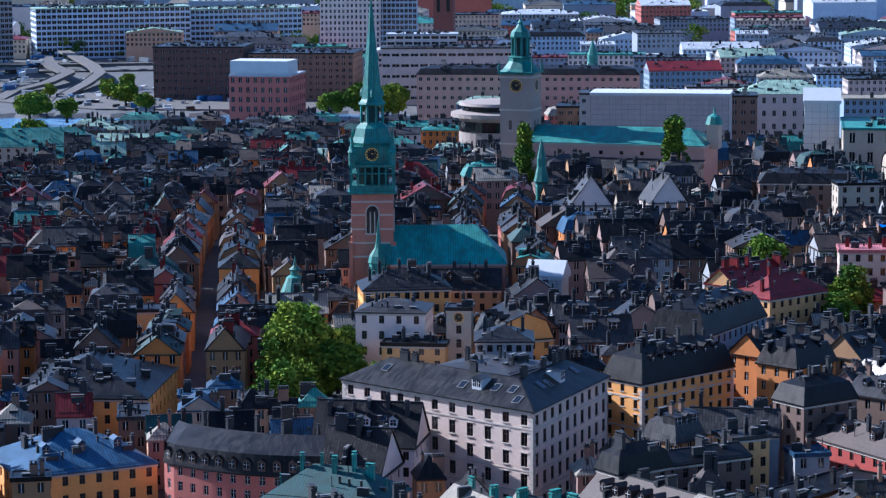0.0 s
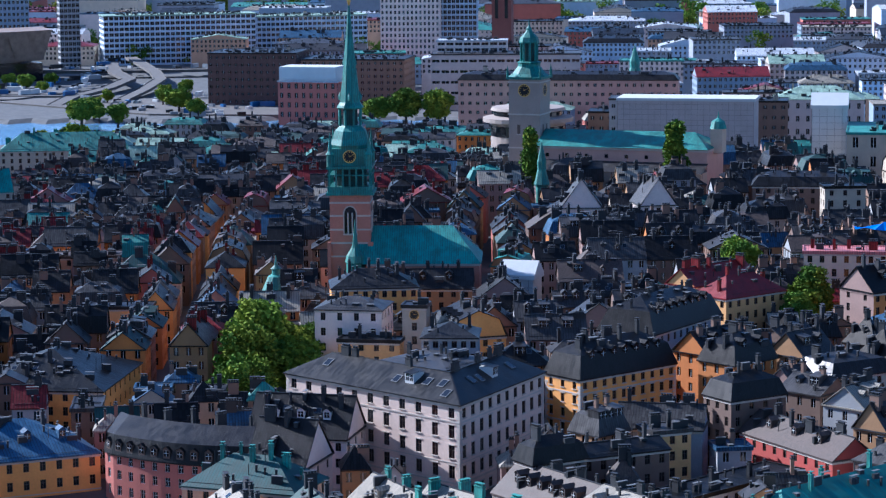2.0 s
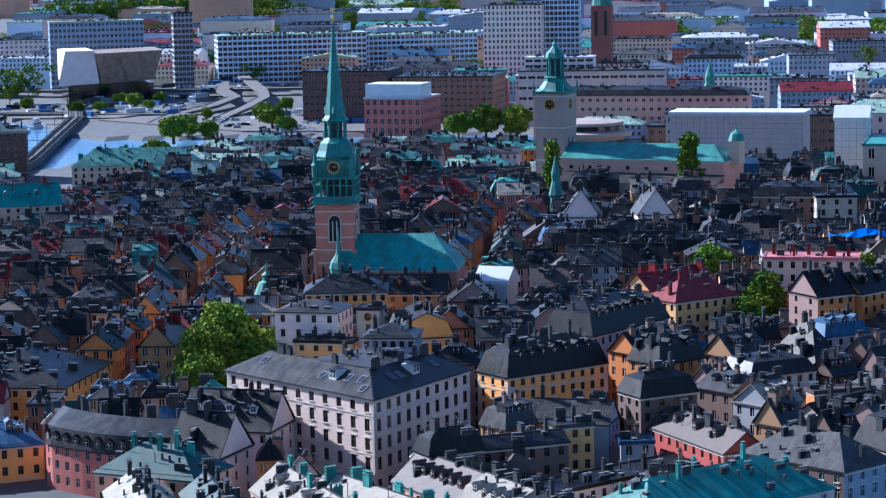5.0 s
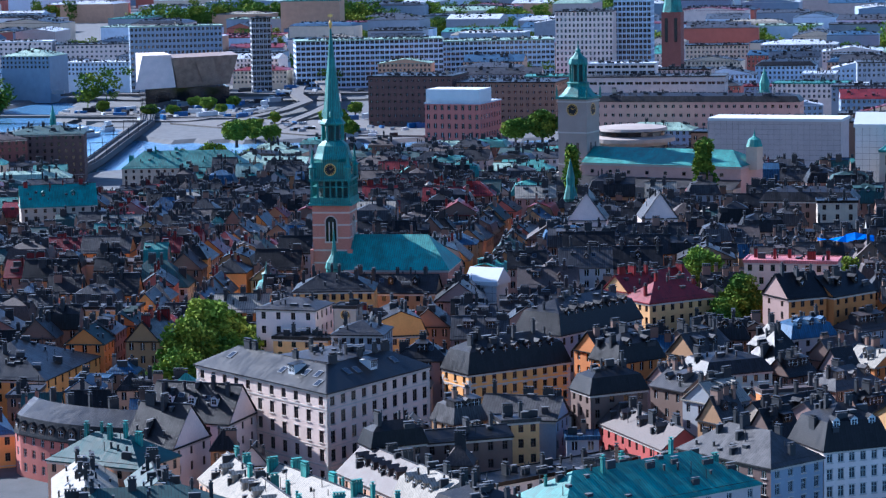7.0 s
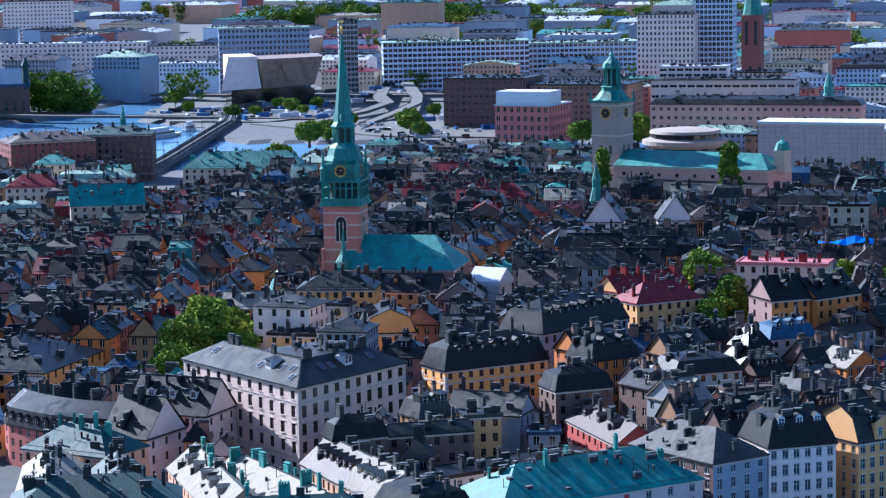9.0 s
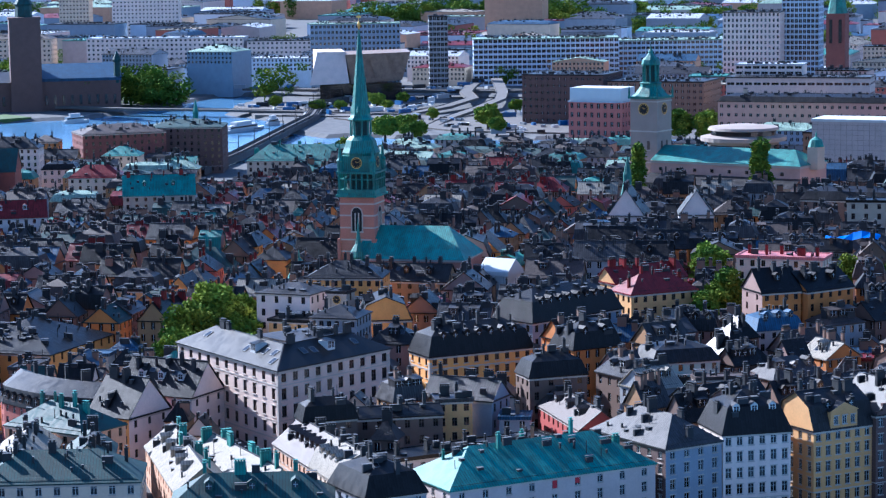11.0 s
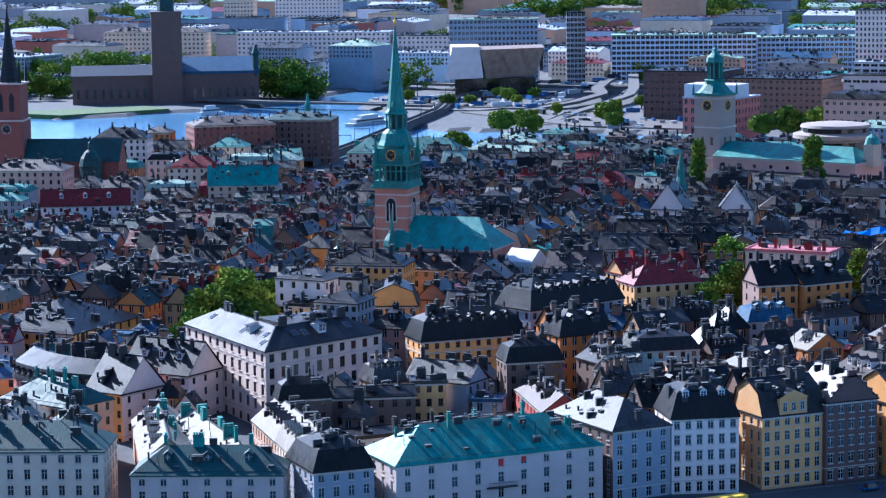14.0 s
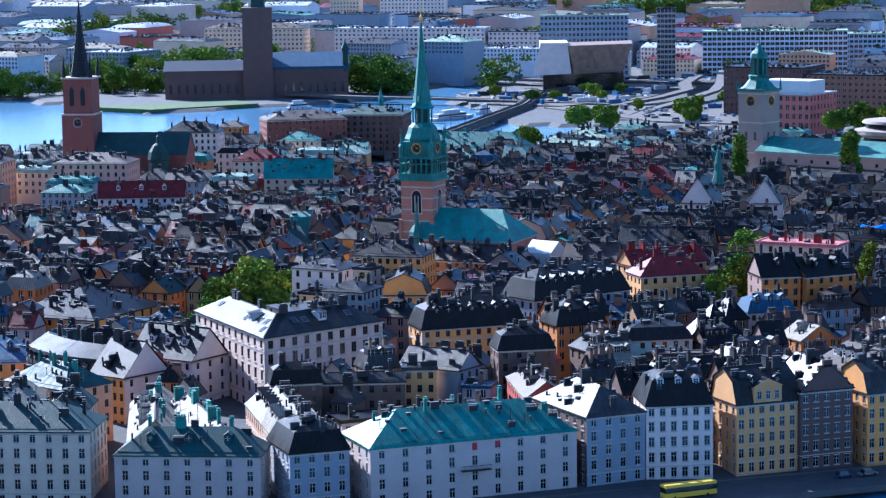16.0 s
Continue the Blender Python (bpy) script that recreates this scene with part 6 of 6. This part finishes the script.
# ---- roads, rail, bridges and boats ----
def strip(name, pts, width, z, material, label, category, thick=1.2, kind="structure", rails=False):
    s = Shape()
    P = [Vector(p) for p in pts]
    edge = []
    for k, p in enumerate(P):
        t = (P[min(k + 1, len(P) - 1)] - P[max(k - 1, 0)]).normalized()
        nrm = Vector((-t.y, t.x)) * width / 2
        zz = z[k] if isinstance(z, (list, tuple)) else z
        edge.append((p - nrm, p + nrm, zz))
    for (a, b, za), (c, d, zc) in zip(edge, edge[1:]):
        s.poly([(a.x, a.y, za), (c.x, c.y, zc), (d.x, d.y, zc), (b.x, b.y, za)])
        s.poly([(a.x, a.y, za - thick), (c.x, c.y, zc - thick), (c.x, c.y, zc + 0.35), (a.x, a.y, za + 0.35)], 1)
        s.poly([(d.x, d.y, zc - thick), (b.x, b.y, za - thick), (b.x, b.y, za + 0.35), (d.x, d.y, zc + 0.35)], 1)
    ob = new(name, s.data(name, [material, material if material is RAIL else PAVE]))
    return tagged(ob, label, category, kind=kind)


RAIL = mat("ballast and rails", (0.10, 0.09, 0.085), 0.8, var=0.5)
strip("rail_bridge", [(165, 505), (225, 585), (300, 695), (372, 800), (430, 905), (520, 985)], 9, 5.0, RAIL, "grey railway bridge with several tracks", "bridge", 3.0)
tracks = [(165, 505), (225, 585), (300, 695), (372, 800), (430, 905), (520, 985)]
for off in (-3.0, -1.5, 1.5, 3.0):
    strip("rail_track", [(x + off * 0.83, y - off * 0.55) for x, y in tracks], 0.22, 5.16, IRON, "dark steel railway rails on the bridge", "rail", 0.15)
for k in range(14):
    f = k / 13 * (len(tracks) - 1)
    i = min(int(f), len(tracks) - 2)
    mx, my = lerp(tracks[i][0], tracks[i + 1][0], f - i), lerp(tracks[i][1], tracks[i + 1][1], f - i)
    top = root("catenary_mast", mx, my, 5.0, -34, "slim dark catenary portal over the tracks", "mast", "masts on the rail bridge")
    for sx in (-4.3, 4.3):
        q = Shape()
        q.box(sx - 0.14, -0.14, -0.2, sx + 0.14, 0.14, 7.0)
        part("post", q, [IRON], top)
    q = Shape()
    q.box(-4.3, -0.12, 6.6, 4.3, 0.12, 6.9)
    part("beam", q, [IRON], top)
arc = [(600, 985), (565, 935), (530, 880), (508, 832), (470, 800), (430, 780), (395, 745)]
strip("highway_ramp", arc, 9, [9, 9, 9, 8, 6, 4, 3.0], PAVE, "curving pale concrete highway ramp", "road", 1.4)
strip("highway_ramp", [(615, 985), (580, 920), (548, 860), (520, 815), (480, 775), (440, 740), (405, 700)], 8, [10, 10, 9, 8, 6, 4, 2.6], PAVE, "curving pale concrete highway ramp", "road", 1.4)
strip("highway", [(440, 1050), (475, 1000), (520, 945), (565, 905), (640, 850)], 14, 7.0, PAVE, "pale elevated highway", "road", 1.5)
strip("bridge", [(270, 985), (305, 930), (345, 885), (385, 850), (440, 800)], 10, [5, 5, 5, 4, 2.6], PAVE, "low pale road bridge over the channel", "bridge", 1.2)
strip("quay_road", [(-215, -236), (-150, -243), (-60, -250), (30, -253), (110, -250)], 18, [2.0] * 5, STONE, "dark asphalt quay road", "road", 1.0)


def plaza():
    for name, pts, m, label in (("plaza", [(398, 655), (470, 565), (520, 590), (500, 690), (430, 790), (385, 795)], PAVE, "pale gravel square by the water"),
                                ("lawn", [(115, 965), (150, 912), (230, 930), (225, 965)], GRASS, "green lawn in front of the hall"),
                                ("terrace", [(355, 850), (400, 800), (470, 830), (440, 930), (380, 940)], PAVE, "pale quay terrace with moored boats")):
        s = Shape()
        s.poly([(x, y, 2.9) for x, y in pts])
        for (xa, ya), (xb, yb) in zip(pts, pts[1:] + pts[:1]):
            s.poly([(xa, ya, -2), (xb, yb, -2), (xb, yb, 2.9), (xa, ya, 2.9)])
        tagged(new(name, s.data(name, [m])), label, name, kind="structure")


plaza()


CAR = [mat("car paint blue", (0.03, 0.10, 0.25), 0.3, var=0.05), mat("car paint grey", (0.25, 0.26, 0.27), 0.3, var=0.05), mat("car paint yellow", (0.75, 0.5, 0.03), 0.35, var=0.05)]


def traffic():
    """Small far cars on the ramps, the square and the open quays."""
    r = random.Random(17)
    s = Shape()
    spots = [(lerp(600, 430, f) + r.gauss(0, 3), lerp(985, 785, f) + r.gauss(0, 3), 9.2 - 5.5 * f) for f in (r.random() for _ in range(50))]
    spots += [(r.uniform(405, 500), r.uniform(600, 760), 2.95) for _ in range(60)] + [(lerp(440, 640, f) + r.gauss(0, 4), lerp(1045, 855, f) + r.gauss(0, 4), 7.1) for f in (r.random() for _ in range(40))]
    spots += [(r.uniform(380, 520), r.uniform(820, 940), 3.0) for _ in range(70)]
    for x, y, z in spots:
        if z < 3.5 and is_water(x, y):
            continue
        a, ln = r.uniform(0, 3.14), r.choice((4.4, 4.4, 4.6, 9.0))
        c, q = math.cos(a) * ln / 2, math.sin(a) * ln / 2
        w, mi = 0.9, r.randrange(4)
        p = [(x + c + q * w / ln * 2, y + q - c * w / ln * 2), (x + c - q * w / ln * 2, y + q + c * w / ln * 2), (x - c - q * w / ln * 2, y - q + c * w / ln * 2), (x - c + q * w / ln * 2, y - q - c * w / ln * 2)]
        h = 1.5 if ln < 6 else 2.9
        for k in range(4):
            u, v = p[k], p[(k + 1) % 4]
            s.poly([(*u, z), (*v, z), (*v, z + h), (*u, z + h)], mi)
        s.poly([(*u, z + h) for u in p], mi)
    tagged(new("distant_cars", s.data("distant_cars", [CAR[0], CAR[1], FRAME_W, IRON])), "small far cars on ramps and squares", "cars", kind="stuff")


def boat(x, y, ang, ln, label):
    top = root("boat", x, y, 0, ang, label, "boat", "moored boats")
    h = Shape()
    w = ln * 0.16
    a = [(-ln / 2, -w / 2), (ln * 0.3, -w / 2), (ln / 2, 0), (ln * 0.3, w / 2), (-ln / 2, w / 2)]
    for (xa, ya), (xb, yb) in zip(a, a[1:] + a[:1]):
        h.poly([(xa * 0.96, ya * 0.8, -0.6), (xb * 0.96, yb * 0.8, -0.6), (xb, yb, 1.8), (xa, ya, 1.8)])
    h.poly([(p, q, 1.8) for p, q in a])
    part("hull", h, [FRAME_W], top)
    c = Shape()
    c.box(-ln * 0.4, -w * 0.35, 1.8, ln * 0.25, w * 0.35, 4.2)
    c.box(-ln * 0.25, -w * 0.3, 4.2, ln * 0.12, w * 0.3, 6.2)
    part("cabin", c, [FRAME_W], top)
    b = Shape()
    b.box(-ln * 0.39, -w * 0.36, 2.6, ln * 0.24, w * 0.36, 3.5)
    part("window_band", b, [GLASS], top)


traffic()
boat(310, 768, 32, 46, "long white passenger boat on the water")
boat(250, 900, 20, 22, "small white boat moored by the lawn")
boat(345, 800, 40, 20, "small white boat by the quay")


def vehicle(x, y, ang, ln, w, h, paint, kind, label):
    top = root(kind, x, y, ground_z(x, y) + 0.55, ang, label, kind.replace("_", " "))
    b = Shape()
    hood = 0 if kind == "bus" else ln * 0.24
    b.box(-ln / 2, -w / 2, 0.35, ln / 2, w / 2, h * (0.45 if kind != "bus" else 1.0))
    if hood:
        z0 = h * 0.45
        a = [(-ln / 2 + hood * 0.7, -w / 2 + 0.05), (ln / 2 - hood, -w / 2 + 0.05), (ln / 2 - hood, w / 2 - 0.05), (-ln / 2 + hood * 0.7, w / 2 - 0.05)]
        t = [(p * 0.75, q * 0.85) for p, q in a]
        for k in range(4):
            b.poly([(*a[k], z0), (*a[(k + 1) % 4], z0), (*t[(k + 1) % 4], h), (*t[k], h)], 1)
        b.poly([(*q, h) for q in t])
    part("body", b, [paint, GLASS], top)
    if kind == "bus":
        g = Shape()
        g.box(-ln / 2 - 0.02, -w / 2 - 0.02, h * 0.45, ln / 2 + 0.02, w / 2 + 0.02, h * 0.8)
        part("window_band", g, [GLASS], top)
    for sx in (-0.32, 0.32):
        for sy in (-1, 1):
            wl = Shape()
            wl.frustum((0, 0), 12, [(-0.12, 0.36), (0.12, 0.36)], 0)
            ob = part("wheel", wl, [IRON], top)
            ob.matrix_local = Matrix.Translation((sx * ln, sy * (w / 2 - 0.1), 0.35)) @ Matrix.Rotation(math.pi / 2, 4, "X")


vehicle(-32.0, -252.8, 2, 12.5, 2.5, 3.2, CAR[2], "bus", "bright yellow city bus on the quay road")
vehicle(7.5, -250.0, 3, 4.4, 1.8, 1.5, CAR[0], "car", "blue parked car on the quay road")
vehicle(13.5, -250.5, 3, 4.5, 1.8, 1.5, CAR[1], "car", "grey parked car on the quay road")

# blue tarpaulin thrown over a roof
tp = Shape()
for k in range(6):
    for j in range(3):
        def sag(a, b):
            return (a * 2.6, b * 2.2, 0.5 * math.sin(a * 1.7 + b) + (1.6 if a > 2 and b == 1 else 0))
        tp.poly([sag(k, j), sag(k + 1, j), sag(k + 1, j + 1), sag(k, j + 1)])
tarp = tagged(new("tarpaulin", tp.data("tarpaulin", [mat("blue tarpaulin", (0.02, 0.14, 0.55), 0.45, var=0.2)])), "bright blue tarpaulin draped over a roof", "tarpaulin")
tarp.matrix_world = Matrix.Translation((112, -78, 33.5)) @ Matrix.Rotation(radians(-40), 4, "Z")


# ---- the city beyond, ring by ring ----
rng = random.Random(5)
# pale and bluish picks dominate: distance haze put into wall and roof colours
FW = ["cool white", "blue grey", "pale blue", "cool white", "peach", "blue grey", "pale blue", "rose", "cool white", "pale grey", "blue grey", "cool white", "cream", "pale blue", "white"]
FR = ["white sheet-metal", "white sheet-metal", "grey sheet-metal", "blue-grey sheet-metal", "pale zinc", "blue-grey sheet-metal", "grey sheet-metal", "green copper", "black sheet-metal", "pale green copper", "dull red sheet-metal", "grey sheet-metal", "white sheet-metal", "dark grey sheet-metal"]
OPEN = [[(280, 600), (400, 540), (520, 540), (560, 640), (530, 700), (640, 800), (640, 960), (480, 1000), (380, 1060), (330, 1100), (60, 1160), (40, 900), (280, 880)]]
rad = 900.0
far = 0
while rad < 4300:
    step = rad * 0.024
    n = int(0.93 * rad / (step * 1.25))
    for k in range(n):
        az = 0.12 + 0.93 * (k + rng.uniform(-0.15, 0.15)) / n
        x, y = -350 + rad * math.sin(az), -600 + rad * math.cos(az)
        w, d = step * rng.uniform(0.8, 1.25), step * rng.uniform(0.45, 0.8)
        turn = -45 + rng.choice((0, 0, 0, 90)) + rng.uniform(-6, 6)
        if y < 600 and x < 400 or y < 330 and x < 480 or is_water(x, y) or is_water(x + w * 0.7, y) or is_water(x, y + d) or is_water(x + w, y - w * 0.7) or any(inside(x, y, o) for o in OPEN) or rng.random() < 0.06:
            continue
        if not free(x, y, turn, w, d, 3.0):
            continue
        g = ground_z(x, y)
        kind = rng.choice(("hip", "gable_u", "mansard", "flat", "flat", "gable_v"))
        e = g + rng.choice((14, 17, 18, 20, 22, 22, 25)) * rng.uniform(0.85, 1.12) + (14 if rng.random() < 0.04 else 0)
        detail = rad < 2100
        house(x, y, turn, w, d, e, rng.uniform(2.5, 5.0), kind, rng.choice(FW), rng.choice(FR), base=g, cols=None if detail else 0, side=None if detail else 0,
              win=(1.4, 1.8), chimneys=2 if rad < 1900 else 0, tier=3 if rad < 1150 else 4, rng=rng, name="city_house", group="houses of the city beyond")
        far += 1
    rad += step * 1.12
for k in range(9):
    wood("city_trees", -350 + (2050 + 150 * k) * math.sin(0.2 + 0.09 * k), -600 + (2050 + 150 * k) * math.cos(0.2 + 0.09 * k), -350 + (1950 + 150 * k) * math.sin(0.85 - 0.05 * k), -600 + (1950 + 150 * k) * math.cos(0.85 - 0.05 * k),
         34, 12 + k * 0.8, 60 + k, "green street trees scattered between far city blocks")
print("far houses", far, "objects", len(scene.objects))

for heap, (shape, slots) in REST.items():
    tagged(new(heap, shape.data(heap, slots)), "tightly packed roofs and walls of further houses", "houses", kind="stuff")
